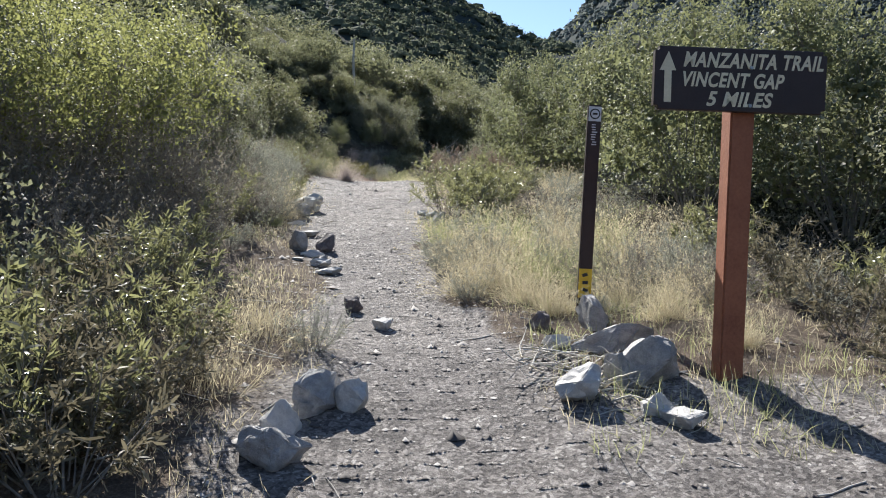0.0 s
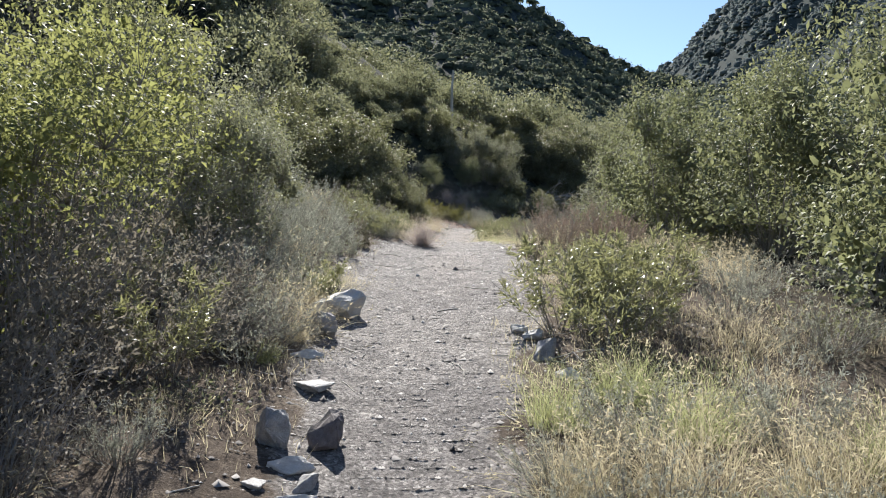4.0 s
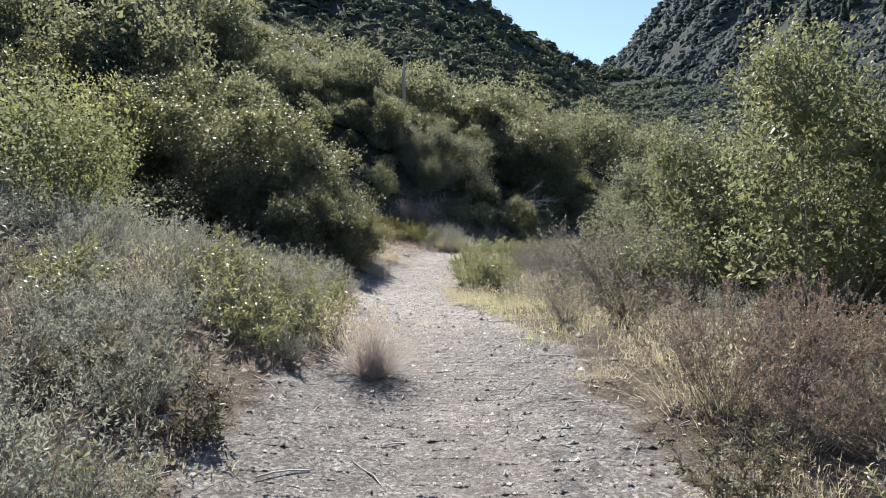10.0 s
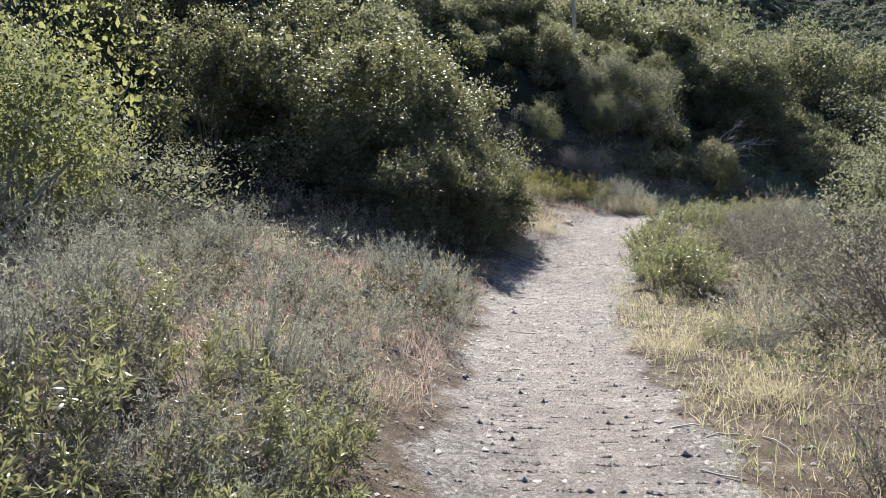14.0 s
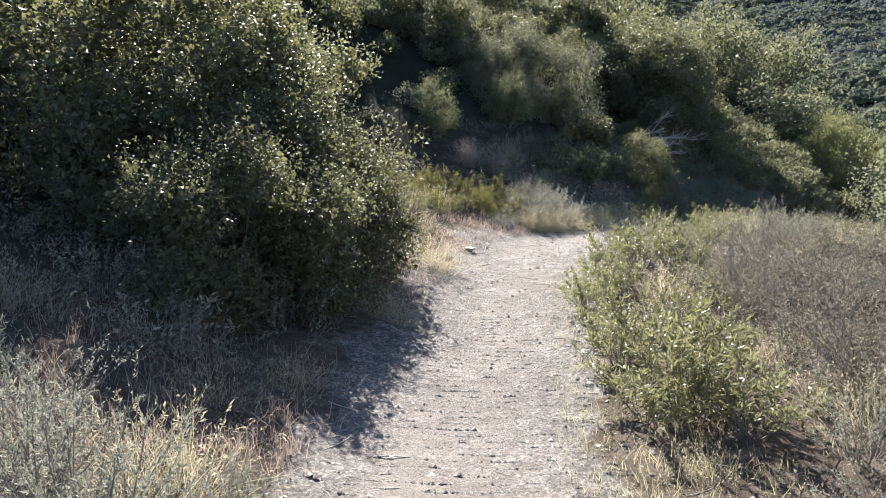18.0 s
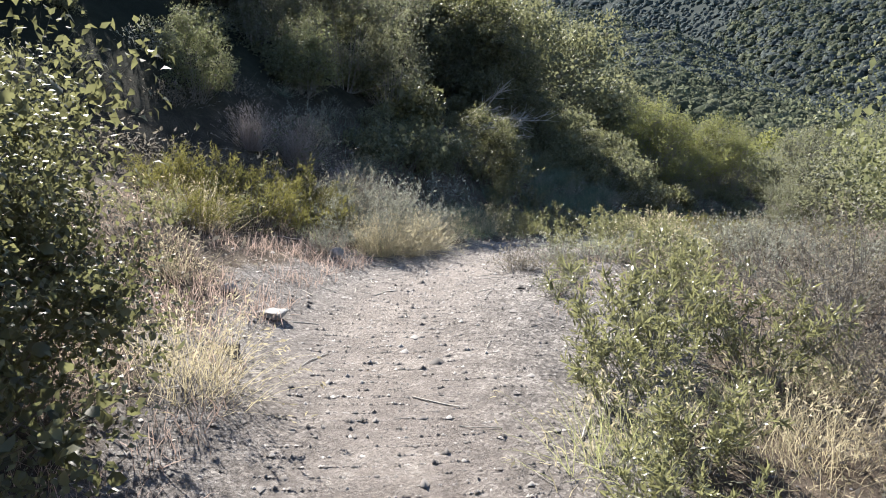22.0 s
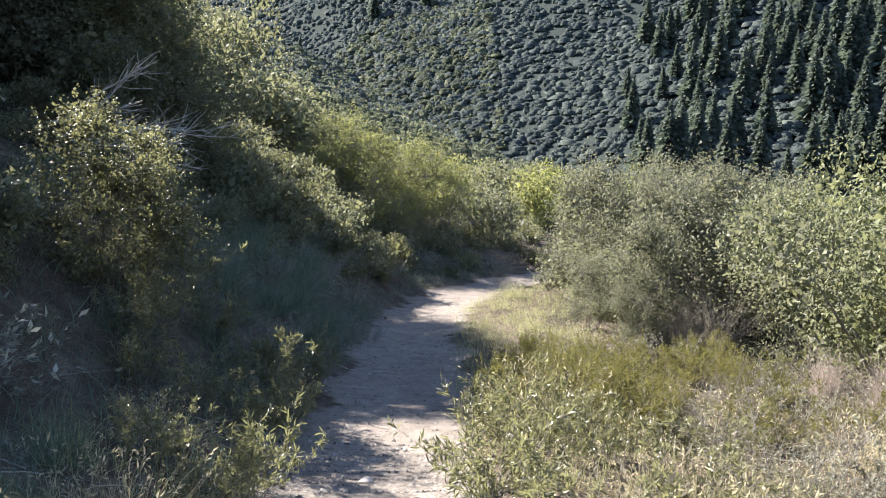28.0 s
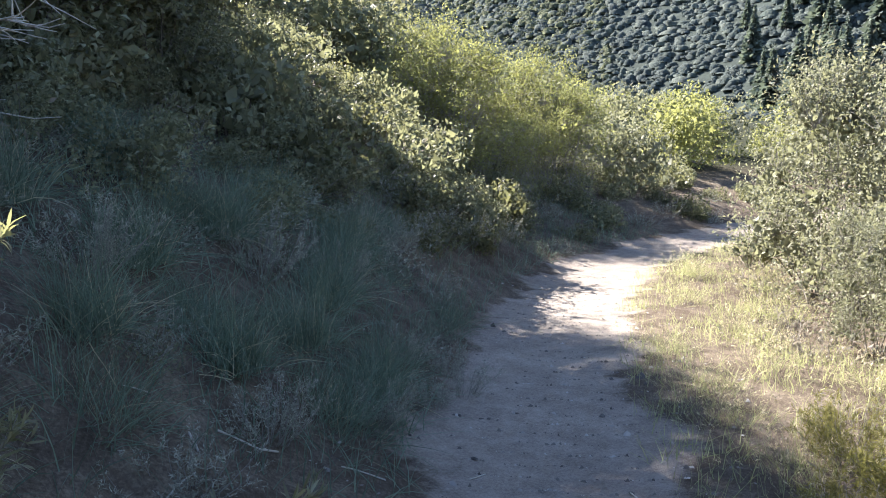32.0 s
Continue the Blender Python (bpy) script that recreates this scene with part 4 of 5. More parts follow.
# third stretch
several(BROOM, [(-0.2, 31.7, 1.0), (0.35, 31.9, 0.85), (-0.55, 32.2, 1.0), (0.05, 32.6, 0.9), (-1.0, 31.9, 0.9), (-0.6, 31.0, 0.8), (0.5, 32.7, 0.75), (7.0, 34.3, 0.9, 0.85), (7.7, 33.8, 0.8), (6.4, 35.0, 0.85, 0.8), (7.3, 35.5, 0.8), (8.3, 35.1, 0.9), (7.9, 36.4, 0.75), (8.7, 36.5, 0.7), (7.1, 36.5, 0.55), (8.0, 37.4, 0.6)])
several(DEAD, [(6.7, 34.6, 0.35), (7.4, 34.8, 0.4), (10.9, 37.1, 0.85), (10.1, 36.8, 0.65), (10.4, 37.4, 0.75), (6.9, 33.2, 0.45), (5.9, 32.6, 0.45)])
several(YERBA, [(5.8, 35.1, 0.5), (5.5, 34.6, 0.5), (6.2, 34.2, 0.5)])
several(BROOM, [(6.1, 35.8, 0.8), (6.4, 35.5, 0.85), (6.7, 36.2, 0.75), (6.9, 35.8, 0.85), (7.4, 36.0, 0.9), (6.6, 35.0, 0.8), (7.6, 36.8, 0.8), (7.2, 36.9, 0.55), (8.5, 35.8, 0.85), (9.2, 36.2, 0.8)])
several(FOUNT, [(0.35, 34.3, 1.15), (-0.2, 34.1, 1.0), (0.8, 33.8, 0.8), (8.6, 34.2, 0.9), (9.1, 34.9, 0.8)])
several(WILLOW, [(0.6, 36.6, 0.42), (-0.8, 34.6, 0.4)])
several(GREY, [(1.1, 32.15, 1.0), (0.7, 31.8, 0.8), (1.5, 32.55, 0.75), (0.95, 32.6, 0.9)])
several(SAGE, [(0.9, 32.5, 0.9), (1.2, 32.75, 0.85), (0.75, 32.9, 0.9), (1.5, 32.5, 0.6)])
several(STRAW, [(1.05, 32.6, 0.8), (0.8, 32.3, 0.8), (1.2, 31.8, 0.9), (1.5, 32.2, 0.8), (0.85, 31.5, 0.8)])
several(YERBA, [(3.2, 34.7, 0.40), (3.6, 35.1, 0.56), (3.25, 35.4, 0.44), (4.2, 34.0, 0.58), (4.6, 34.5, 0.64), (4.1, 33.4, 0.48), (2.75, 31.7, 0.44), (3.3, 31.2, 0.40), (3.9, 31.6, 0.44), (4.9, 33.6, 0.56), (5.2, 34.9, 0.56), (-0.9, 30.3, 0.44), (3.2, 30.4, 0.5), (2.1, 29.9, 0.28)])
several(SAGE, [(-1.35, 21.7, 1.0), (-1.1, 21.45, 0.8), (-1.65, 21.9, 0.85), (-1.0, 22.1, 0.6), (1.15, 32.1, 0.75), (1.45, 32.6, 0.7), (0.85, 31.6, 0.6), (1.8, 33.1, 0.6), (0.4, 31.1, 0.5)])
several(GREY, [(4.4, 30.9, 0.8), (3.7, 29.9, 0.75), (5.2, 31.4, 0.75), (4.9, 32.2, 0.7), (5.6, 32.6, 0.7), (5.9, 33.4, 0.6), (4.3, 29.6, 0.8)])
several(GREYW, [(10.3, 37.9, 0.62), (11.4, 38.6, 0.85), (12.2, 38.0, 0.95), (11.9, 39.6, 0.9), (12.6, 40.4, 1.0), (13.4, 39.2, 1.05), (12.0, 36.8, 0.8), (13.2, 37.2, 0.9), (9.7, 37.4, 0.35), (10.2, 38.5, 0.4)])
# last stretch
several(YERBA, [(4.35, 36.2, 0.48), (4.08, 36.05, 0.45), (4.55, 36.4, 0.42), (3.85, 36.3, 0.5), (4.0, 37.3, 0.6), (3.7, 37.0, 0.55), (4.5, 37.5, 0.5), (4.9, 37.15, 0.62), (5.2, 37.3, 0.5), (4.55, 36.9, 0.55), (4.3, 37.9, 0.72), (4.15, 38.5, 0.7), (5.75, 35.5, 0.55), (3.6, 36.6, 0.45)])
several(BLUET, [(5.6, 38.7, 0.7), (6.1, 39.2, 0.75), (5.3, 39.2, 0.8), (6.5, 39.8, 0.7), (5.9, 39.9, 0.8), (6.9, 40.4, 0.7), (5.0, 38.5, 0.65), (6.4, 39.0, 0.6), (7.2, 40.9, 0.65), (6.6, 40.9, 0.75), (5.5, 40.2, 0.75), (4.8, 39.3, 0.75), (2.1, 34.0, 0.5), (2.4, 34.6, 0.55), (2.8, 35.3, 0.5), (7.7, 41.6, 0.6)])
several(SAGE, [(7.15, 39.45, 0.35), (6.75, 38.95, 0.3), (5.6, 38.3, 0.5), (6.3, 38.7, 0.45), (6.1, 39.7, 0.7), (6.8, 40.1, 0.6), (5.1, 38.9, 0.6), (7.4, 41.2, 0.6), (7.9, 41.4, 0.5)])
several(GREY, [(7.05, 39.1, 0.35), (6.9, 39.5, 0.3), (8.3, 41.8, 0.55), (8.9, 42.3, 0.6), (9.5, 42.6, 0.6), (8.6, 42.6, 0.6), (10.1, 42.9, 0.55)])
# the dark bank above the bend
several(OAKB, [(4.0, 40.5, 0.21), (4.6, 41.2, 0.4), (5.2, 41.6, 0.44), (4.3, 42.4, 0.48), (3.1, 43.6, 0.45), (4.2, 43.8, 0.58), (3.1, 44.6, 0.53), (4.1, 44.4, 0.64), (3.3, 45.6, 0.76), (4.1, 45.6, 0.69)])
several(OAK, [(1.0, 40.3, 0.58), (3.75, 37.7, 0.4), (6.3, 42.7, 0.52), (-0.7, 38.9, 0.6), (5.4, 42.5, 0.75, 0.9), (4.6, 43.0, 0.95, 0.9), (5.0, 44.0, 1.0, 0.85), (5.6, 43.9, 0.9, 0.85), (5.5, 45.4, 1.0, 0.9), (6.3, 46.2, 0.95, 0.85), (2.4, 42.4, 0.5)])
several(GREYW, [(0.6, 38.3, 0.6), (2.2, 38.6, 0.82), (1.4, 38.3, 0.9), (-0.1, 37.7, 0.48)])
several(OAKB, [(-1.9, 38.9, 0.35), (-0.4, 39.1, 0.3), (-1.4, 40.5, 0.36), (-0.6, 40.4, 0.3), (-1.9, 41.6, 0.4), (-1.8, 42.1, 0.38), (1.6, 45.5, 0.45), (2.1, 45.9, 0.45)])
several(CHAP, [(-5.0, 34.1, 1.0), (-4.9, 35.1, 0.89), (-4.8, 36.1, 0.83), (-4.7, 37.4, 0.64), (-4.9, 38.4, 0.74), (-4.7, 39.4, 0.72), (-4.0, 39.6, 0.41), (-5.2, 40.3, 1.04), (-4.2, 40.0, 0.51), (-2.7, 40.1, 0.4), (-3.9, 41.6, 0.7), (-2.9, 41.6, 0.68), (-2.9, 42.4, 0.92), (-2.4, 43.6, 1.28)])
several(BRIGHT, [(12.1, 45.6, 0.58), (12.0, 46.8, 0.96), (13.6, 46.3, 0.68), (14.5, 46.8, 0.78), (11.1, 47.8, 0.37), (12.0, 47.9, 0.96), (13.1, 47.7, 0.96), (14.8, 47.7, 0.96)])


# ---- hillside and thicket, farther off ----
def scatter(patterns, count, box, keep, size, seed, flat=1.0, gap=0.62):
    rng = np.random.RandomState(seed)
    done = []
    for _ in range(count * 9):
        if len(done) >= count:
            break
        x, y = rng.uniform(box[0], box[1]), rng.uniform(box[2], box[3])
        s = rng.uniform(*size)
        if keep(x, y) and all((x - a) ** 2 + (y - b) ** 2 > (gap * (s + c)) ** 2 for a, b, c in done):
            done.append((x, y, s))
            place(patterns[rng.randint(len(patterns))], x, y, s, rng.uniform(0, 360), 0.15, flat * rng.uniform(0.85, 1.15))


def offset(x, y):
    d, _, s = trail_at(x, y)
    return float(d), float(s)


def on_hill(x, y):
    d, s = offset(x, y)
    bare = -11 < x < 4 and 43 < y < 58 and (x + 0.45 * (y - 44) + 3) ** 2 < 22
    gap = (5.5 < x < 11.5 and 43 < y < 52) or (-6 < x < 2.5 and y < 42) or (1.5 < x < 5 and y < 47)
    return d < -4.5 and (y > 31.5 or d < -9) and not bare and not gap and not (x > 0.46 * (y - 24) + 0.5 and y < 70)


def on_bank(x, y):
    d, s = offset(x, y)
    return d < -3.0 and s > 32


def in_thicket(x, y):
    d, s = offset(x, y)
    return d > (4.4 if s > 33 else 6.5) and s > -3


def beside(lo, hi, side=0, start=1.5, end=50):
    def keep(x, y):
        d, s = offset(x, y)
        return lo < abs(d) < hi and start < s < end and d * side >= 0 and not (0.8 < x < 3.2 and 2 < y < 5.6) and not (0.9 < x < 3.1 and 28.4 < y < 32)
    return keep


for _n, _box, _keep, _seed in [(55, (-6, 0, 1, 17), beside(1.1, 4.5, -1), 41), (50, (0, 8, 4, 20), beside(1.3, 5.5, 1), 42), (50, (-6, 1, 16, 33), beside(1.2, 5.0, -1), 43),
                              (55, (0, 8, 18, 35), beside(1.2, 5.0, 1), 44), (45, (-4, 12, 30, 48), beside(1.9, 5.0, -1, 31), 45), (45, (3, 16, 29, 42), beside(1.4, 5.0, 1, 31), 46)]:
    scatter(COVER, _n, _box, _keep, (0.8, 1.5), _seed, 0.9, 0.4)
scatter(GREY, 34, (3, 14, 28, 42), beside(2.2, 5.5, 1, 30), (0.5, 0.95), 51, 1.0, 0.45)
scatter(GREY + SAGE, 40, (-5, -1, 10, 26), beside(1.3, 4.0, -1, 10), (0.55, 0.9), 52, 1.0, 0.45)
scatter(SAGE + GREY, 34, (1, 6, 3, 28), beside(1.6, 4.5, 1, 5), (0.55, 0.9), 53, 1.0, 0.45)
scatter(WITHERED + DEAD, 22, (1, 7, 18, 34), beside(1.5, 4.5, 1, 18), (0.6, 0.95), 55, 0.8, 0.4)
scatter(WITHERED, 14, (-4, 0, 2, 24), beside(1.0, 3.0, -1, 2), (0.6, 0.9), 56, 0.9, 0.4)
scatter(CHAP, 34, (-6, 11.5, 33, 52), lambda x, y: on_bank(x, y) and not (-0.5 < x < 4.2 and 38.6 < y < 46), (0.25, 0.42), 54)
scatter(CHAP, 70, (2, 12, 36, 47), lambda x, y: (lambda d, s: -4.5 < d < -1.6 and s > 36 and not (3.0 < x < 4.8 and y < 39.6))(*offset(x, y)), (0.22, 0.34), 57, 0.9, 0.7)
scatter(COVER + BLUET + SAGE, 46, (0, 8, 33, 41), lambda x, y: (lambda d, s: -4.2 < d < -1.5 and s > 33.5)(*offset(x, y)), (0.5, 0.95), 58, 0.85, 0.42)
scatter(COVER, 30, (7, 14, 40, 47), lambda x, y: (lambda d, s: -4.5 < d < -1.0 and s > 42)(*offset(x, y)), (0.6, 1.0), 59, 0.85, 0.45)
scatter(HILLB, 170, (-7, 12.5, 33, 48), lambda x, y: (lambda d, s: d < (-2.4 if s < 42 else -1.9) and s > 30.5 and not (-3 < x < 1.4 and y < 36.8) and not (3.0 < x < 5.0 and y < 40) and not (-0.5 < x < 4.2 and 38.6 < y < 46))(*offset(x, y)), (0.3, 0.52), 61, 1.0, 0.62)
scatter(HILLB, 46, (8, 20, 41.5, 49), lambda x, y: (lambda d, s: -4.0 < d < -0.95 and s > 44)(*offset(x, y)), (0.22, 0.36), 62, 1.0, 0.6)
scatter(GREY, 16, (8, 18, 41.5, 48), lambda x, y: (lambda d, s: -3.0 < d < -0.8 and s > 42.5)(*offset(x, y)), (0.5, 0.8), 63, 0.9, 0.5)
scatter(BLUET + SAGE, 44, (3, 10, 36, 43), lambda x, y: (lambda d, s: -3.2 < d < -0.85 and 38.5 < s < 44)(*offset(x, y)), (0.5, 0.85), 64, 0.9, 0.4)
scatter(BLUET, 34, (4, 9.5, 36.5, 42), lambda x, y: (lambda d, s: -2.5 < d < -0.8 and 37 < s < 43.5)(*offset(x, y)), (0.6, 0.95), 65, 0.9, 0.36)
scatter(GREENT, 26, (5, 11, 35, 42), lambda x, y: (lambda d, s: 0.75 < d < 2.0 and 36.8 < s < 43)(*offset(x, y)), (0.6, 1.0), 66, 1.0, 0.32)
scatter(STRAW, 110, (-4, 7, 3, 36), beside(0.85, 3.2), (0.6, 1.2), 47, 1.0, 0.35)
scatter(GREENT, 50, (0, 14, 26, 46), beside(0.75, 2.2, 1), (0.6, 1.1), 48, 1.0, 0.35)
scatter(MIDW, 34, (-12, -3, 1, 22), beside(3.4, 11, -1, -4), (0.6, 0.88), 49)
scatter(MIDW, 26, (5, 13, 2, 34), beside(4.2, 9, 1, -4), (0.8, 1.1), 50)
scatter(CHAP, 190, (-22, 16, 30, 78), on_hill, (0.8, 1.8), 1)
scatter(CHAP, 60, (-70, 30, 14, 130), lambda x, y: on_hill(x, y) and (y > 76 or x < -20), (1.4, 2.8), 3)
scatter(MIDW[:2], 60, (4, 20, 20, 46), lambda x, y: (lambda d, s: (4.4 if s > 33 else 6.5) < d < 9.5)(*offset(x, y)), (0.8, 1.1), 12)
scatter(THICK + THICK + THICKB, 170, (10, 34, 20, 58), lambda x, y: in_thicket(x, y) and offset(x, y)[0] > 9, (0.95, 1.4), 2)
scatter(THICK + THICK + THICKB, 210, (24, 100, 30, 105), in_thicket, (1.7, 2.8), 4, 0.75)
scatter(THICK + MIDW, 40, (7, 16, 2, 22), in_thicket, (0.9, 1.4), 5)
scatter(THICK + THICKB, 70, (-2, 30, 45, 70), lambda x, y: (lambda d, s: d < -2.2 and s > 46 and not (x < 11.5 and y < 52))(*offset(x, y)), (0.75, 1.25), 6)


def far_clumps(name, label, count, azimuth, reach, size, seed, sprays, mat):
    """Bushes of a whole valley side as one joined mesh: leaf sprays round a small lumpy heart."""
    rng = np.random.RandomState(seed)
    az = np.radians(rng.uniform(*azimuth, count))
    r = rng.uniform(reach[0] ** 1.2, reach[1] ** 1.2, count) ** (1 / 1.2)
    x, y = 2 + r * np.sin(az), 18 + r * np.cos(az)
    s = rng.uniform(*size, count) * (0.5 + 0.6 * r / reach[1])
    c = np.stack([x, y, ground(x, y) + s * 0.25], 1)
    th = np.arange(5) * np.pi * 0.4
    ring = [np.stack([np.cos(th + k * 0.6) * q, np.sin(th + k * 0.6) * q, np.full(5, h)], 1) for k, (q, h) in enumerate(((0.85, -0.4), (0.7, 0.3)))]
    o = np.concatenate([*ring, [[0, 0, 0.6]]])
    j = np.arange(5)
    f = np.concatenate([np.stack([j, (j + 1) % 5, j + 5], 1), np.stack([(j + 1) % 5, (j + 1) % 5 + 5, j + 5], 1), np.stack([j + 5, (j + 1) % 5 + 5, np.full(5, 10)], 1)])
    heart = c[:, None] + o[None] * (1 + 0.17 * rng.normal(size=(count, 11, 1))) * s[:, None, None] * (1 + 0.25 * rng.normal(size=(count, 1, 3))) * np.array([1.12, 1.12, 0.8])
    t = f[None] + (np.arange(count) * 11)[:, None, None]
    w = np.repeat(np.arange(count), sprays)
    d = unit(rng.normal(size=(len(w), 3)) * np.array([1, 1, 0.8]) + np.array([0, 0, 0.45]))
    d[:, 2] = np.abs(d[:, 2])
    p = c[w] + d * (s[w] * rng.uniform(0.55, 0.9, len(w)))[:, None]
    ln = s[w] * rng.uniform(0.25, 0.5, len(w))
    g = blades(p, d * 0.5 + rng.normal(size=d.shape), ln, ln * rng.uniform(0.45, 0.75, len(w)), rng, face=d, loose=0.3)
    return tagged(new(name, mesh_of(name, *join((heart.reshape(-1, 3), t.reshape(-1, 3)), g), mat, True)), label, "shrubs", kind="stuff")


def far_leaf(name, dark, light):
    m, n, l, b = material(name)
    g = n.new("ShaderNodeNewGeometry")
    c = ramp(n, [(0.0, dark), (1.0, light)])
    l.new(g.outputs["Random Per Island"], c.inputs[0])
    t = noise_tex(n, l, 0.12, 3.0, rough_=0.7)
    k = ramp(n, [(0.35, (0.7, 0.72, 0.75)), (0.65, (1.2, 1.2, 1.1))])
    l.new(t.outputs[0], k.inputs[0])
    mx = n.new("ShaderNodeMix")
    mx.data_type, mx.blend_type = "RGBA", "MULTIPLY"
    mx.inputs[0].default_value = 1.0
    l.new(c.outputs[0], mx.inputs[6])
    l.new(k.outputs[0], mx.inputs[7])
    l.new(mx.outputs[2], b.inputs["Base Color"])
    b.inputs["Roughness"].default_value, b.inputs["Specular IOR Level"].default_value = 0.9, 0.1
    leafy = noise_tex(n, l, 1.6, 4.0, rough_=0.75)
    bp = n.new("ShaderNodeBump")
    bp.inputs["Strength"].default_value, bp.inputs["Distance"].default_value = 0.9, 0.6
    l.new(leafy.outputs[0], bp.inputs["Height"])
    l.new(bp.outputs[0], b.inputs["Normal"])
    tr = n.new("ShaderNodeBsdfTranslucent")
    l.new(mx.outputs[2], tr.inputs[0])
    mix = n.new("ShaderNodeMixShader")
    mix.inputs[0].default_value = 0.42
    l.new(b.outputs[0], mix.inputs[1])
    l.new(tr.outputs[0], mix.inputs[2])
    l.new(mix.outputs[0], n["Material Output"].inputs[0])
    return m


far_clumps("ridge_chaparral", "dark green chaparral covering the near ridge", 15000, (-36, 42), (72, 430), (1.2, 2.7), 5, 13, far_leaf("ridge_leaf", (0.095, 0.115, 0.082), (0.235, 0.25, 0.17)))
# the haze of distance is mixed into this leaf colour as blue-grey
HAZE_LEAF = far_leaf("hazed_mountain_leaf", (0.1, 0.126, 0.132), (0.165, 0.19, 0.186))
far_clumps("mountain_chaparral", "chaparral covering the far mountainside, tinted blue-grey for haze", 36000, (18, 76), (150, 820), (1.6, 3.2), 6, 3, HAZE_LEAF)
far_clumps("peak_chaparral", "scrub on the distant peak with blue-grey haze in its colour", 7000, (8, 24), (430, 1300), (3.0, 6.5), 7, 3, HAZE_LEAF)


def conifer_shape(seed):
    rng = np.random.RandomState(seed)
    n = 620
    h = rng.uniform(0.06, 1.0, n) ** 0.85
    az = rng.uniform(0, 6.28, n)
    ln = (1.04 - h) * 0.27 * rng.uniform(0.6, 1.15, n) + 0.012
    way = np.stack([np.cos(az), np.sin(az), rng.uniform(-0.5, 0.0, n)], 1)
    p = np.stack([0 * h, 0 * h, h], 1)
    g = blades(p, way, ln, ln * 0.42, rng, 0.1, 0.15, True)
    trunk = tubes(np.stack([np.stack([0 * np.linspace(0, 1, 5), 0 * np.linspace(0, 1, 5), np.linspace(-0.03, 0.98, 5)], 1)]), np.linspace(0.017, 0.003, 5)[None], 6)
    return trunk, g


CONIFER = []
for _i in range(3):
    _e = tagged(new("conifer"), "dark green conifer on the far mountainside", "tree", "far conifers")
    _w, _g = conifer_shape(400 + _i)
    part_np("trunk", _w, M["bark"], _e)
    part_np("crown", _g, M["needle"], _e)
    CONIFER.append(_e)
_r = np.random.RandomState(9)
for _i in range(240):
    _az, _d = radians(72 - 22 * _r.uniform(0, 1) ** 1.3), _r.uniform(150, 340)
    if _i > 200:
        _az, _d = radians(_r.uniform(17, 46)), _r.uniform(430, 800)
    place(CONIFER[_i % 3], 2 + _d * math.sin(_az), 18 + _d * math.cos(_az), _r.uniform(9, 18) * (1.0 if _i < 201 else 1.4))


# ---- rocks ----
def rock_mesh(name, seed, mat, flat=0.7):
    rng = np.random.RandomState(seed)
    bm = bmesh.new()
    for p in unit(rng.normal(size=(15, 3))):
        bm.verts.new(Vector(p * rng.uniform(0.8, 1.1)) * 0.5)
    made = bmesh.ops.convex_hull(bm, input=bm.verts)
    bmesh.ops.delete(bm, geom=list({g for g in made["geom_interior"] + made["geom_unused"] if isinstance(g, bmesh.types.BMVert)}), context="VERTS")
    bmesh.ops.dissolve_limit(bm, angle_limit=0.25, verts=bm.verts, edges=bm.edges)
    bmesh.ops.bevel(bm, geom=bm.edges[:], offset=0.018, segments=2, affect="EDGES")
    bmesh.ops.triangulate(bm, faces=bm.faces)
    for _ in range(2):
        bmesh.ops.subdivide_edges(bm, edges=[e for e in bm.edges if e.calc_length() > 0.11], cuts=1)
        bmesh.ops.triangulate(bm, faces=bm.faces)
    for v in bm.verts:
        v.co += v.co.normalized() * (noise.noise(v.co * 5 + Vector((seed, 0, 0))) * 0.06 + noise.noise(v.co * 13) * 0.03 + noise.noise(v.co * 30) * 0.012)
    me = bpy.data.meshes.new(name)
    bm.to_mesh(me)
    bm.free()
    me.materials.append(mat)
    return me


ROCKS = {k: [rock_mesh("rock", 500 + 10 * j + i, M[k]) for i in range(4)] for j, k in enumerate(("rock", "palerock", "darkrock"))}


def rock(kind, which, x, y, sx, sy, sz, turn, label, sink=0.32, group=""):
    ob = new("rock", ROCKS[kind][which])
    ob.matrix_basis = pose(x, y, float(ground(x, y)) + sz * (0.5 - sink), 0, 0, turn) @ Matrix.Diagonal((sx, sy, sz, 1))
    return tagged(ob, label, "rock", group)


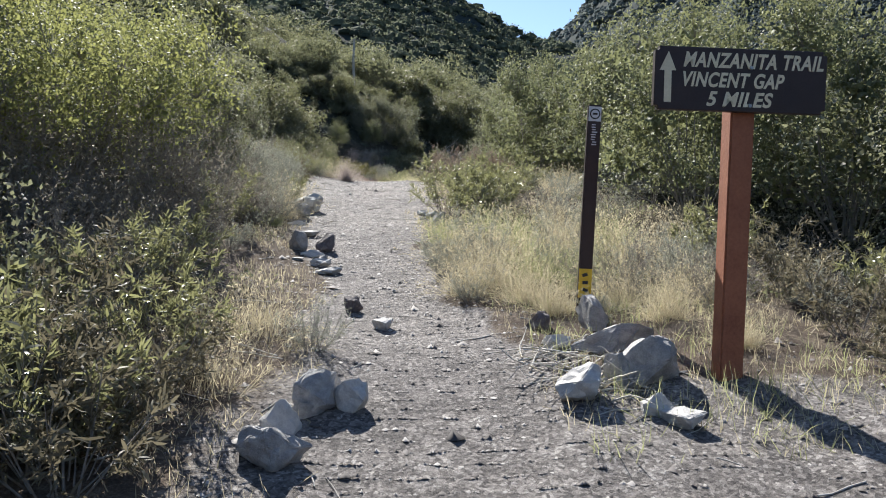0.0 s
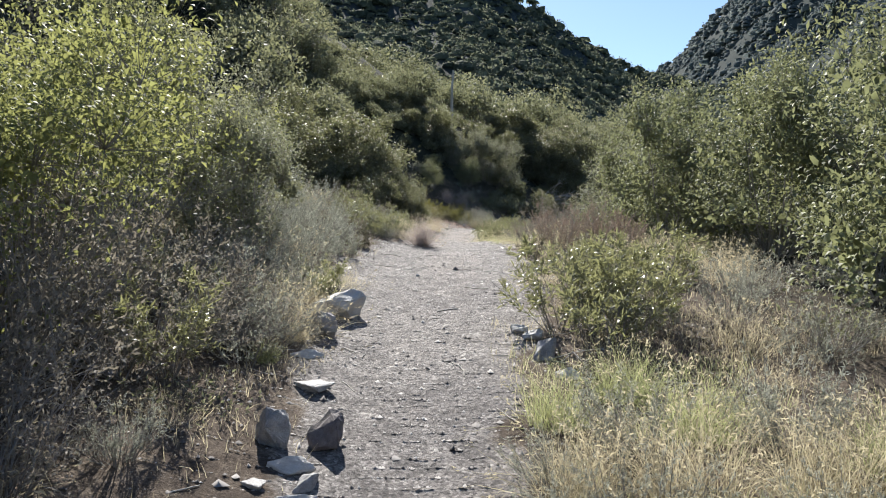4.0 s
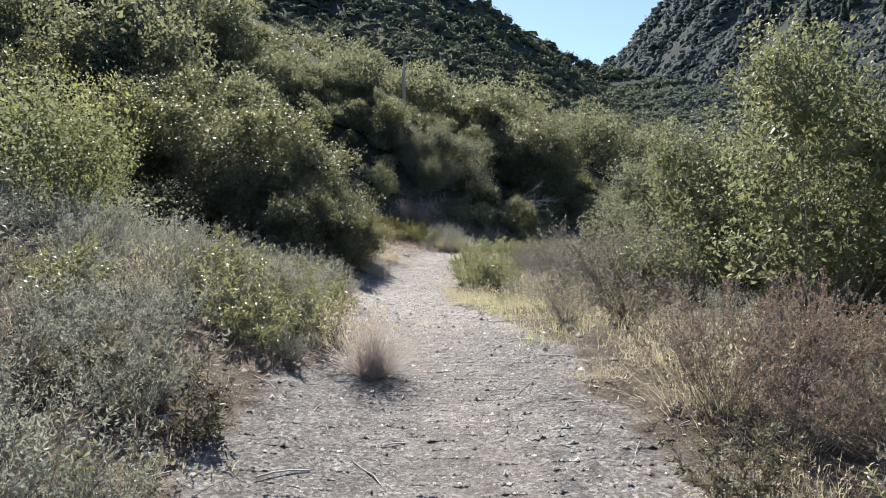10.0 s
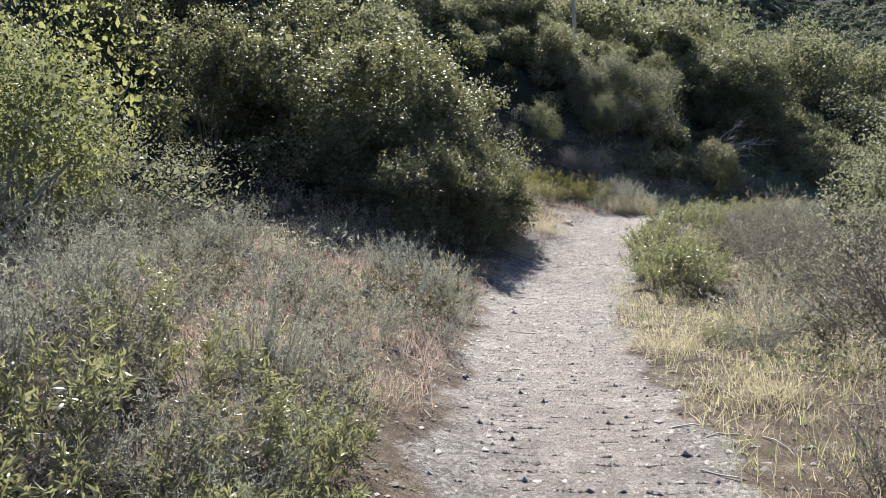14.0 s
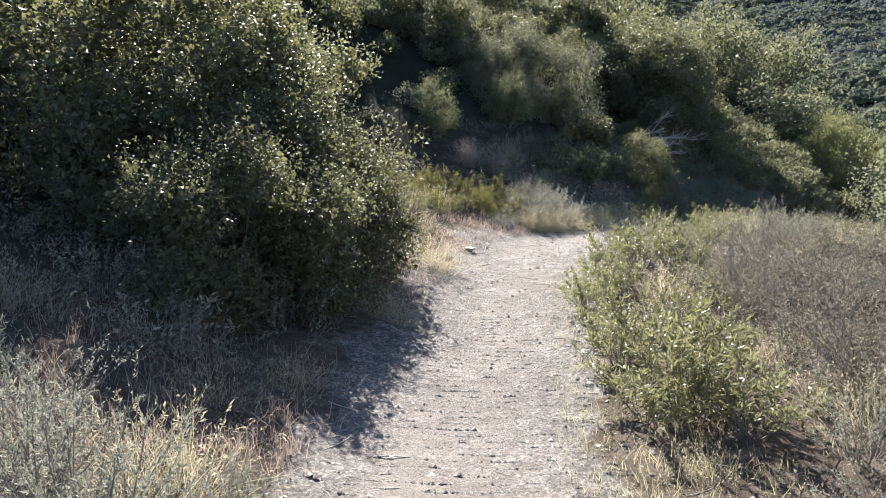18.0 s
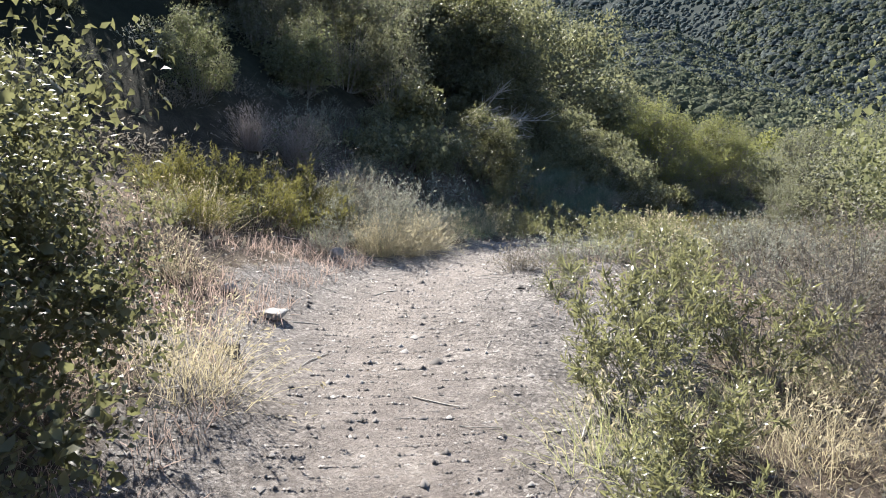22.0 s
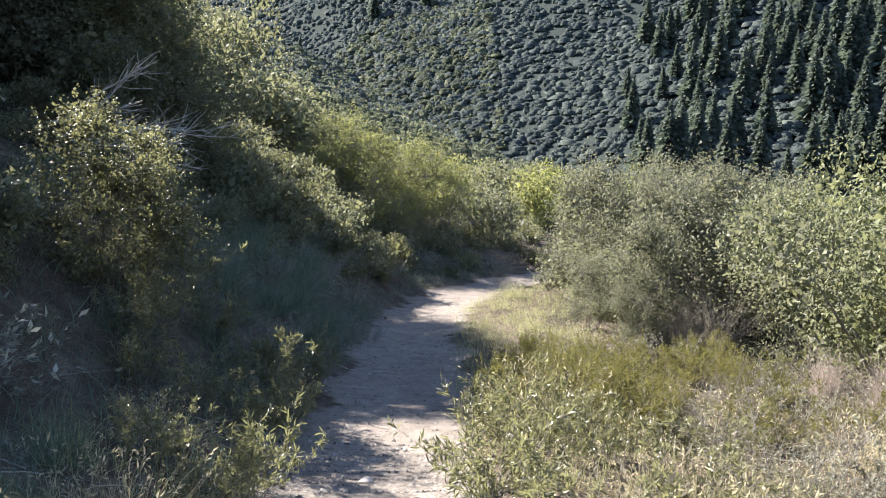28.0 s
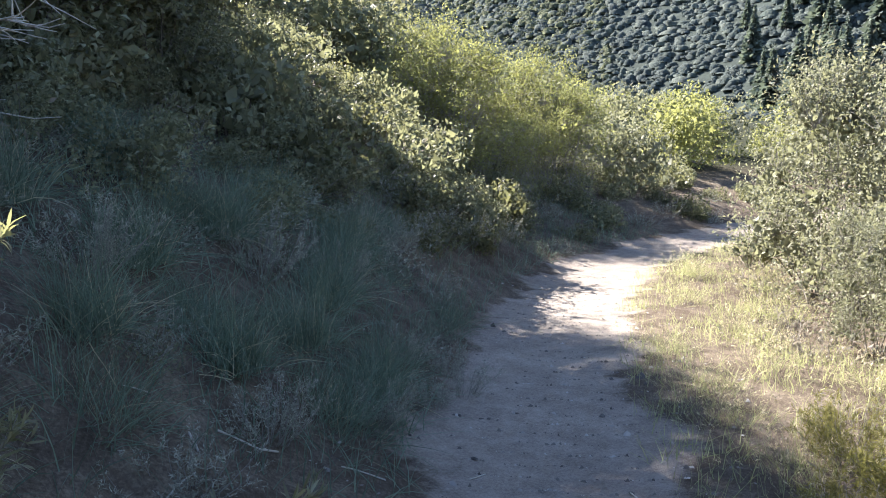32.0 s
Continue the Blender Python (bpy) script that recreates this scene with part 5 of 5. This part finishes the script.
GREYR, PALER, DARKR = "angular grey granite rock beside the trail", "pale sunlit granite rock beside the trail", "dark brown stone at the trail's edge"
for k, w, x, y, sx, sy, sz, turn, label in [
        ("palerock", 0, 1.02, 3.6, 0.27, 0.24, 0.26, 20, "pale wedge-shaped granite rock on the gravel"), ("rock", 1, 1.42, 3.85, 0.42, 0.36, 0.36, 50, "large grey split rock beside the sign post"),
        ("rock", 2, 1.28, 3.8, 0.18, 0.16, 0.28, 0, GREYR), ("rock", 3, 1.42, 4.3, 0.55, 0.4, 0.24, 10, "broad flat grey slab of rock"), ("rock", 0, 1.42, 4.75, 0.3, 0.26, 0.3, 70, GREYR),
        ("palerock", 1, 1.1, 4.35, 0.2, 0.15, 0.14, 30, PALER), ("darkrock", 0, 1.1, 4.85, 0.24, 0.2, 0.2, 80, DARKR), ("palerock", 2, 1.32, 3.42, 0.18, 0.16, 0.13, 15, PALER), ("palerock", 3, 1.4, 3.32, 0.25, 0.17, 0.14, -15, PALER),
        ("rock", 0, -0.19, 3.6, 0.3, 0.24, 0.26, 30, GREYR), ("palerock", 1, -0.03, 3.62, 0.17, 0.18, 0.22, 60, PALER), ("rock", 2, -0.33, 3.12, 0.3, 0.26, 0.25, 15, GREYR), ("palerock", 2, -0.33, 3.33, 0.22, 0.16, 0.22, 40, PALER),
        ("rock", 3, -0.26, 3.5, 0.18, 0.16, 0.12, 10, GREYR), ("palerock", 3, 0.15, 4.95, 0.16, 0.14, 0.14, 0, PALER), ("darkrock", 1, -0.04, 5.4, 0.14, 0.17, 0.2, 25, DARKR),
        ("palerock", 0, -0.25, 6.6, 0.26, 0.18, 0.1, 10, PALER), ("palerock", 1, -0.32, 6.85, 0.24, 0.16, 0.1, 40, PALER), ("palerock", 2, -0.42, 7.2, 0.25, 0.15, 0.09, 0, PALER), ("rock", 3, -0.3, 7.05, 0.2, 0.14, 0.09, 70, GREYR),
        ("rock", 1, -0.55, 7.45, 0.24, 0.2, 0.28, 10, GREYR), ("darkrock", 2, -0.3, 7.5, 0.24, 0.22, 0.25, 25, DARKR), ("palerock", 3, -0.52, 7.0, 0.12, 0.12, 0.06, 25, PALER),
        ("rock", 2, 1.05, 6.35, 0.36, 0.28, 0.2, 30, "mossy grey rock half buried in dry grass"), ("palerock", 0, -0.66, 10.15, 0.5, 0.42, 0.36, 20, "large pale rock with a sunlit rim"), ("rock", 1, -0.68, 9.5, 0.3, 0.28, 0.26, 20, GREYR),
        ("palerock", 2, -0.68, 8.9, 0.26, 0.16, 0.08, 20, PALER), ("palerock", 3, -0.5, 8.25, 0.3, 0.18, 0.1, 0, PALER), ("palerock", 1, 0.78, 9.7, 0.22, 0.14, 0.1, -20, PALER), ("palerock", 0, 0.86, 9.5, 0.2, 0.16, 0.12, 30, PALER),
        ("rock", 3, 0.92, 9.05, 0.3, 0.26, 0.24, 60, GREYR), ("palerock", 2, 1.0, 8.65, 0.2, 0.2, 0.1, 30, PALER), ("palerock", 1, -0.13, 12.25, 0.05, 0.04, 0.03, 30, "small pale stone on the gravel"),
        ("palerock", 3, -0.12, 29.1, 0.22, 0.16, 0.11, 10, "flat pale stone on the trail's edge"), ("rock", 0, -0.38, 29.4, 0.11, 0.1, 0.08, 10, GREYR), ("darkrock", 3, -0.34, 28.45, 0.1, 0.08, 0.08, 10, DARKR),
        ("rock", 2, 4.05, 32.75, 0.26, 0.24, 0.34, 35, "upright grey rock in dry grass"), ("rock", 0, 0.45, 31.0, 0.14, 0.12, 0.12, 5, GREYR), ("darkrock", 1, -0.5, 19.0, 0.05, 0.05, 0.04, 5, DARKR)]:
    rock(k, w, x, y, sx, sy, sz, turn, label)


# ---- trail sign ----
def box(sx, sy, sz, bevel=0.0, segments=2):
    bm = bmesh.new()
    bmesh.ops.create_cube(bm, size=1)
    bmesh.ops.scale(bm, vec=(sx, sy, sz), verts=bm.verts)
    if bevel:
        bmesh.ops.bevel(bm, geom=bm.edges[:], offset=bevel, segments=segments, affect="EDGES")
    return bm


def moved(bm, m):
    bmesh.ops.transform(bm, matrix=m, verts=bm.verts)
    return bm


def lettering(name, text, wide, tall, m, mat, parent, depth=0.003, slant=0.25, bold=0.028, label=""):
    """Raised lettering fitted into a width and height, from its lower left corner."""
    c = bpy.data.curves.new(name, "FONT")
    c.body, c.size, c.extrude, c.shear, c.offset = text, 1.0, 0.05, slant, bold
    c.space_character = 1.08
    ob = bpy.data.objects.new(name, c)
    me = bpy.data.meshes.new_from_object(ob)
    bpy.data.objects.remove(ob)
    co = np.array([v.co for v in me.vertices])
    lo, hi = co.min(0), co.max(0)
    me.transform(m @ Matrix.Diagonal((wide / (hi[0] - lo[0]), tall / (hi[1] - lo[1]), depth / 0.1, 1)) @ Matrix.Translation((-lo[0], -lo[1], 0)))
    me.materials.clear()
    me.materials.append(mat)
    made = new(name, me)
    made.parent = parent
    tagged(made, label or "cream painted routed lettering")
    return made


def trail_sign():
    e = tagged(new("trail_sign"), "dark brown wooden trail sign on a reddish square post", "sign")
    part("post", moved(box(0.118, 0.118, 2.0, 0.008), pose(0, 0, 0.56)), M["redwood"], e, "reddish stained square post")
    bm = box(0.84, 0.04, 0.3)
    bmesh.ops.bevel(bm, geom=[ed for ed in bm.edges if abs(ed.verts[0].co.y - ed.verts[1].co.y) > 0.01], offset=0.02, segments=5, affect="EDGES")
    bmesh.ops.bevel(bm, geom=[ed for ed in bm.edges if abs(ed.verts[0].co.y - ed.verts[1].co.y) < 0.001], offset=0.003, segments=1, affect="EDGES")
    board = part("board", moved(bm, pose(-0.035, -0.08, 1.45)), M["brownpaint"], e, "dark brown painted board with rounded corners")
    face = pose(-0.035, -0.101, 1.45, 90, 0, 0)
    for text, x, z in (("MANZANITA TRAIL", -0.283, 0.055), ("VINCENT GAP", -0.283, -0.038), ("5 MILES", -0.165, -0.128)):
        lettering("lettering", text, {"M": 0.685, "V": 0.495, "5": 0.325}[text[0]], 0.072, face @ Matrix.Translation((x, z, 0)), M["cream"], board)
    a = bmesh.new()
    pts = [(-0.372, -0.115), (-0.338, -0.115), (-0.34, 0.035), (-0.318, 0.035), (-0.357, 0.125), (-0.397, 0.035), (-0.374, 0.035)]
    f = a.faces.new([a.verts.new((x, 0, z)) for x, z in pts])
    ext = bmesh.ops.extrude_face_region(a, geom=[f])
    bmesh.ops.translate(a, vec=(0, -0.003, 0), verts=[v for v in ext["geom"] if isinstance(v, bmesh.types.BMVert)])
    bmesh.ops.recalc_face_normals(a, faces=a.faces)
    part("arrow", moved(a, pose(-0.035, -0.1005, 1.45)), M["cream"], board, "cream painted arrow pointing ahead")
    for z in (0.06, -0.12):
        b = bmesh.new()
        bmesh.ops.create_cone(b, cap_ends=True, segments=10, radius1=0.011, radius2=0.008, depth=0.008)
        part("bolt", moved(b, pose(0.012, -0.104, 1.45 + z, 90, 0, 0)), M["steel"], board, "steel bolt head")
    e.matrix_basis = pose(1.825, 3.79, float(ground(1.825, 3.79)), 0, 1.3, -3)
    return e


trail_sign()


def marker_post():
    e = tagged(new("trail_marker"), "slim dark brown trail marker post with stickers", "marker post")
    part("post", moved(box(0.088, 0.04, 1.75, 0.006), pose(0, 0, 0.47)), M["brownpaint"], e)
    st = part("emblem_sticker", moved(box(0.082, 0.003, 0.095), pose(0, -0.022, 1.285)), M["white"], e, "white square emblem sticker")
    b = bmesh.new()
    bmesh.ops.create_cone(b, cap_ends=True, segments=24, radius1=0.034, radius2=0.034, depth=0.002)
    part("emblem", moved(b, pose(0, -0.0245, 1.285, 90)), M["black"], st, "round dark emblem")
    b = bmesh.new()
    bmesh.ops.create_cone(b, cap_ends=True, segments=24, radius1=0.026, radius2=0.026, depth=0.002)
    part("emblem", moved(b, pose(0, -0.0265, 1.285, 90)), M["white"], st, "pale emblem centre")
    part("emblem", moved(box(0.03, 0.002, 0.012, 0.0008, 1), pose(0, -0.0285, 1.285)), M["black"], st, "dark emblem mark")
    rng = random.Random(4)
    for i in range(9):
        part("letter_bar", moved(box(rng.uniform(0.02, 0.036), 0.002, 0.007), pose(rng.uniform(-0.006, 0.006), -0.0215, 1.215 - i * 0.016)), M["white"], e, "worn pale letter mark")
    y = part("yellow_sticker", moved(box(0.084, 0.003, 0.19), pose(0, -0.022, 0.18)), M["yellowtape"], e, "yellow sticker with black symbols")
    for i in range(3):
        part("symbol", moved(box(0.036, 0.002, 0.022, 0.0008, 1), pose(0.004 * (i - 1), -0.0245, 0.235 - i * 0.05, 0, 20 * (i - 1), 0)), M["black"], y, "black printed symbol")
    e.matrix_basis = pose(1.47, 5.13, float(ground(1.47, 5.13)) + 0.02, 0, 2.6, -4)
    return e


marker_post()


# ---- the bare pole on the hill ----
def hill_pole():
    x, y = -0.3, 44.2
    c = np.array([[[0, 0, -0.4], [0.03, 0, 0.8], [0.0, 0.02, 1.9], [0.06, 0, 2.9]]], float)
    ob = new("bare_pole", mesh_of("bare_pole", *tubes(c, np.array([[0.09, 0.08, 0.065, 0.05]]), 7), M["whitetwig"]))
    ob.matrix_basis = pose(x, y, float(ground(x, y)))
    tagged(ob, "bleached bare pole standing on the dark slope", "pole")


hill_pole()


# ---- bleached branches reaching out of the dark trees ----
def branches(seed, x, y, z, way, n, ln):
    rng = np.random.RandomState(seed)
    start = np.zeros((n, 3)) + rng.normal(size=(n, 3)) * 0.12
    c = bent_chains(start, np.array(way) + rng.normal(size=(n, 3)) * 0.25, ln * rng.uniform(0.6, 1.1, n), 7, rng, 0.1, 0.12)
    w = np.repeat(np.arange(n), 16)
    p, d = at_chain(c, w, rng.uniform(0.3, 1, len(w)))
    t = bent_chains(p, d + rng.normal(size=p.shape) * 0.5, 0.35 * rng.uniform(0.4, 1.2, len(w)), 4, rng, 0.1, 0.15)
    v = join(tubes(c, np.linspace(0.01, 0.003, 7)[None] * np.ones((n, 1)), 4), tubes(t, np.linspace(0.005, 0.002, 4)[None] * np.ones((len(w), 1)), 3))
    ob = new("dead_branch", mesh_of("dead_branch", *v, M["whitetwig"]))
    ob.matrix_basis = pose(x, y, z)
    return tagged(ob, "bleached leafless branches jutting from the trees", "branch", kind="stuff")


branches(1, 4.2, 40.1, 4.35, (0.9, -0.45, 0.12), 8, 1.2)
branches(2, 4.0, 39.7, 4.1, (0.9, -0.5, 0.1), 6, 0.9)


# ---- grass, gravel and litter that nobody could count ----
def stuff_blades(name, label, spots, height, width, mat, seed, lean=0.55, k=3, droop=0.4):
    """spots: (x, y) arrays, one blade each."""
    rng = np.random.RandomState(seed)
    x, y = spots
    n = len(x)
    az, le = rng.uniform(0, 6.283, n), np.abs(rng.normal(size=n)) * lean
    way = np.stack([np.cos(az) * np.sin(le), np.sin(az) * np.sin(le), np.cos(le)], 1)
    c = bent_chains(np.stack([x, y, ground(x, y) - 0.015], 1), way, height * rng.uniform(0.4, 1.2, n), k, rng, -droop, 0.1)
    return tagged(new(name, mesh_of(name, *ribbons(c, width * rng.uniform(0.6, 1.3, n), rng), mat)), label, "grass", kind="stuff")


def strewn(count, along, across, seed, patch=1.2, bias=0.0):
    """Spots in patches beside the trail: distance along it and offset from its middle."""
    rng = np.random.RandomState(seed)
    s, d = rng.uniform(*along, count * 3), rng.uniform(*across, count * 3)
    i = np.searchsorted(ALONG - 30, s).clip(1, len(LINE) - 1)
    t = unit(LINE[i, :2] - LINE[i - 1, :2])
    x, y = LINE[i, 0] + t[:, 1] * d + rng.normal(size=len(s)) * 0.05, LINE[i, 1] - t[:, 0] * d + rng.normal(size=len(s)) * 0.05
    off, _, _ = trail_at(x, y)
    ok = (rough(x, y, patch, seed + 50) > bias + rng.uniform(-0.5, 0.5, len(s))) & (np.abs(off) > min(abs(across[0]), abs(across[1])) * 0.9)
    return x[ok][:count], y[ok][:count]


for args in [(4500, (3, 10), (0.6, 2.6), 1), (4500, (9, 18), (1.15, 3.0), 2), (3000, (14, 24), (-3.5, -1.0), 3), (8500, (16, 27.6), (0.6, 2.2), 4), (1500, (2, 9), (-1.1, -0.5), 5), (6000, (32.5, 40), (0.9, 4.5), 6), (3500, (3, 12), (1.5, 4.0), 7), (2800, (3, 14), (-3.5, -0.9), 8)]:
    stuff_blades("dry_grass", "pale dry grass along the trail's edge", strewn(*args), 0.1, 0.005, M["straw"], args[3])
for args in [(8000, (18, 24.5), (-3.2, -0.75), 11), (8000, (26.5, 33), (-2.6, -0.7), 12), (1200, (29, 36), (0.9, 3.0), 14)]:
    stuff_blades("rusty_grass", "rust-pink withered grass on the bank", strewn(*args), 0.14, 0.0055, M["pinkstraw"], args[3])
for args in [(9000, (37, 52), (0.5, 2.2), 21), (3000, (32.5, 38), (0.6, 2.2), 22), (3000, (3, 9), (0.7, 2.2), 23), (1800, (16, 24), (0.6, 1.6), 24), (2500, (31, 36), (-1.6, -0.7), 25)]:
    stuff_blades("green_grass", "fresh yellow-green grass beside the trail", strewn(*args), 0.15, 0.0045, M["greenblade"], args[3])
for args in [(15000, (33.5, 50), (-3.4, -0.6), 31)]:
    stuff_blades("bank_grass", "soft grey-green grass covering the shaded bank", strewn(*args, bias=-0.6), 0.24, 0.0055, M["bluegrass"], args[3], 0.5, 4, 0.9)


def gravel():
    rng = np.random.RandomState(77)
    n = 82000
    s, d = np.where(rng.uniform(0, 1, n) < 0.06, rng.uniform(37, 46, n), rng.uniform(1.5, 37, n)), rng.normal(size=n) * 0.62
    d = np.where((s < 4.2) & (rng.uniform(0, 1, n) < 0.55), rng.uniform(-0.5, 2.8, n), d)
    d = np.where((s > 26.5) & (s < 32) & (rng.uniform(0, 1, n) < 0.45), rng.uniform(-1.3, 2.4, n), d)
    d = np.where((s > 8) & (s < 14.5) & (rng.uniform(0, 1, n) < 0.3), rng.uniform(-1.5, 1.5, n), d)
    i = np.searchsorted(ALONG - 30, s).clip(1, len(LINE) - 1)
    t = unit(LINE[i, :2] - LINE[i - 1, :2])
    x, y = LINE[i, 0] + t[:, 1] * d, LINE[i, 1] - t[:, 0] * d
    size = 0.0052 * np.exp(rng.normal(size=n) * 0.5)
    o = np.array([[1, 0, 0], [0, 1, 0], [-1, 0, 0], [0, -1, 0], [0, 0, 0.7], [0, 0, -0.5]])
    f = np.array([[0, 1, 4], [1, 2, 4], [2, 3, 4], [3, 0, 4]])
    v = o[None] * (1 + 0.35 * rng.normal(size=(n, 6, 3))) * size[:, None, None] * np.array([1.1, 1.1, 1.15]) + np.stack([x, y, ground(x, y)], 1)[:, None]
    tri = f[None] + (np.arange(n) * 6)[:, None, None]
    m, nn, l, b = material("pebble")
    g = nn.new("ShaderNodeNewGeometry")
    c = ramp(nn, [(0.0, (0.05, 0.043, 0.04)), (0.65, (0.17, 0.15, 0.14)), (1.0, (0.46, 0.43, 0.4))])
    l.new(g.outputs["Random Per Island"], c.inputs[0])
    l.new(c.outputs[0], b.inputs["Base Color"])
    b.inputs["Roughness"].default_value = 0.8
    tagged(new("gravel", mesh_of("gravel", v.reshape(-1, 3), tri.reshape(-1, 3), m)), "loose grey gravel on the trail", "gravel", kind="stuff")


gravel()


def sticks():
    rng = np.random.RandomState(78)
    n = 420
    s, d = rng.uniform(1, 40, n), rng.choice([-1, 1], n) * rng.uniform(0.25, 1.5, n)
    i = np.searchsorted(ALONG - 30, s).clip(1, len(LINE) - 1)
    t = unit(LINE[i, :2] - LINE[i - 1, :2])
    x, y = LINE[i, 0] + t[:, 1] * d, LINE[i, 1] - t[:, 0] * d
    az = rng.uniform(0, 6.28, n)
    c = bent_chains(np.stack([x, y, ground(x, y) + 0.004], 1), np.stack([np.cos(az), np.sin(az), 0.05 * az * 0], 1), rng.uniform(0.05, 0.3, n), 4, rng, 0.0, 0.12)
    c[..., 2] = ground(c[..., 0], c[..., 1]) + 0.005
    tagged(new("fallen_twigs", mesh_of("fallen_twigs", *tubes(c, np.full((n, 4), 0.0028) * rng.uniform(0.6, 1.6, (n, 1)), 4), M["whitetwig"])), "bleached fallen twigs strewn over the gravel", "twigs", kind="stuff")


sticks()


def brush_heap(seed, x, y, n, reach):
    rng = np.random.RandomState(seed)
    az, r = rng.uniform(0, 6.283, n), reach * np.sqrt(rng.uniform(0, 1, n))
    px, py = x + r * np.cos(az), y + r * np.sin(az)
    a2 = rng.normal(size=n) * 0.5 + 0.4 + np.pi * rng.randint(0, 2, n)
    c = bent_chains(np.stack([px, py, ground(px, py) + 0.01], 1), np.stack([np.cos(a2), np.sin(a2), 0.12 * np.abs(rng.normal(size=n))], 1), rng.uniform(0.12, 0.45, n), 6, rng, 0.0, 0.16)
    c[..., 2] = np.maximum(c[..., 2], ground(c[..., 0], c[..., 1]) + 0.006)
    tagged(new("fallen_brush", mesh_of("fallen_brush", *tubes(c, np.linspace(0.006, 0.002, 6)[None] * rng.uniform(0.5, 1.3, (n, 1)), 5), M["whitetwig"])), "heap of bleached dry twigs on the gravel", "twigs", kind="stuff")


for _s, _x, _y, _n, _w in [(1, 1.12, 4.05, 46, 0.3), (2, 1.35, 3.7, 30, 0.28), (3, 2.78, 6.6, 14, 0.35), (4, 1.4, 32.5, 60, 0.4), (5, 0.95, 32.1, 50, 0.4), (6, 6.6, 34.3, 40, 0.5)]:
    brush_heap(_s, _x, _y, _n, _w)
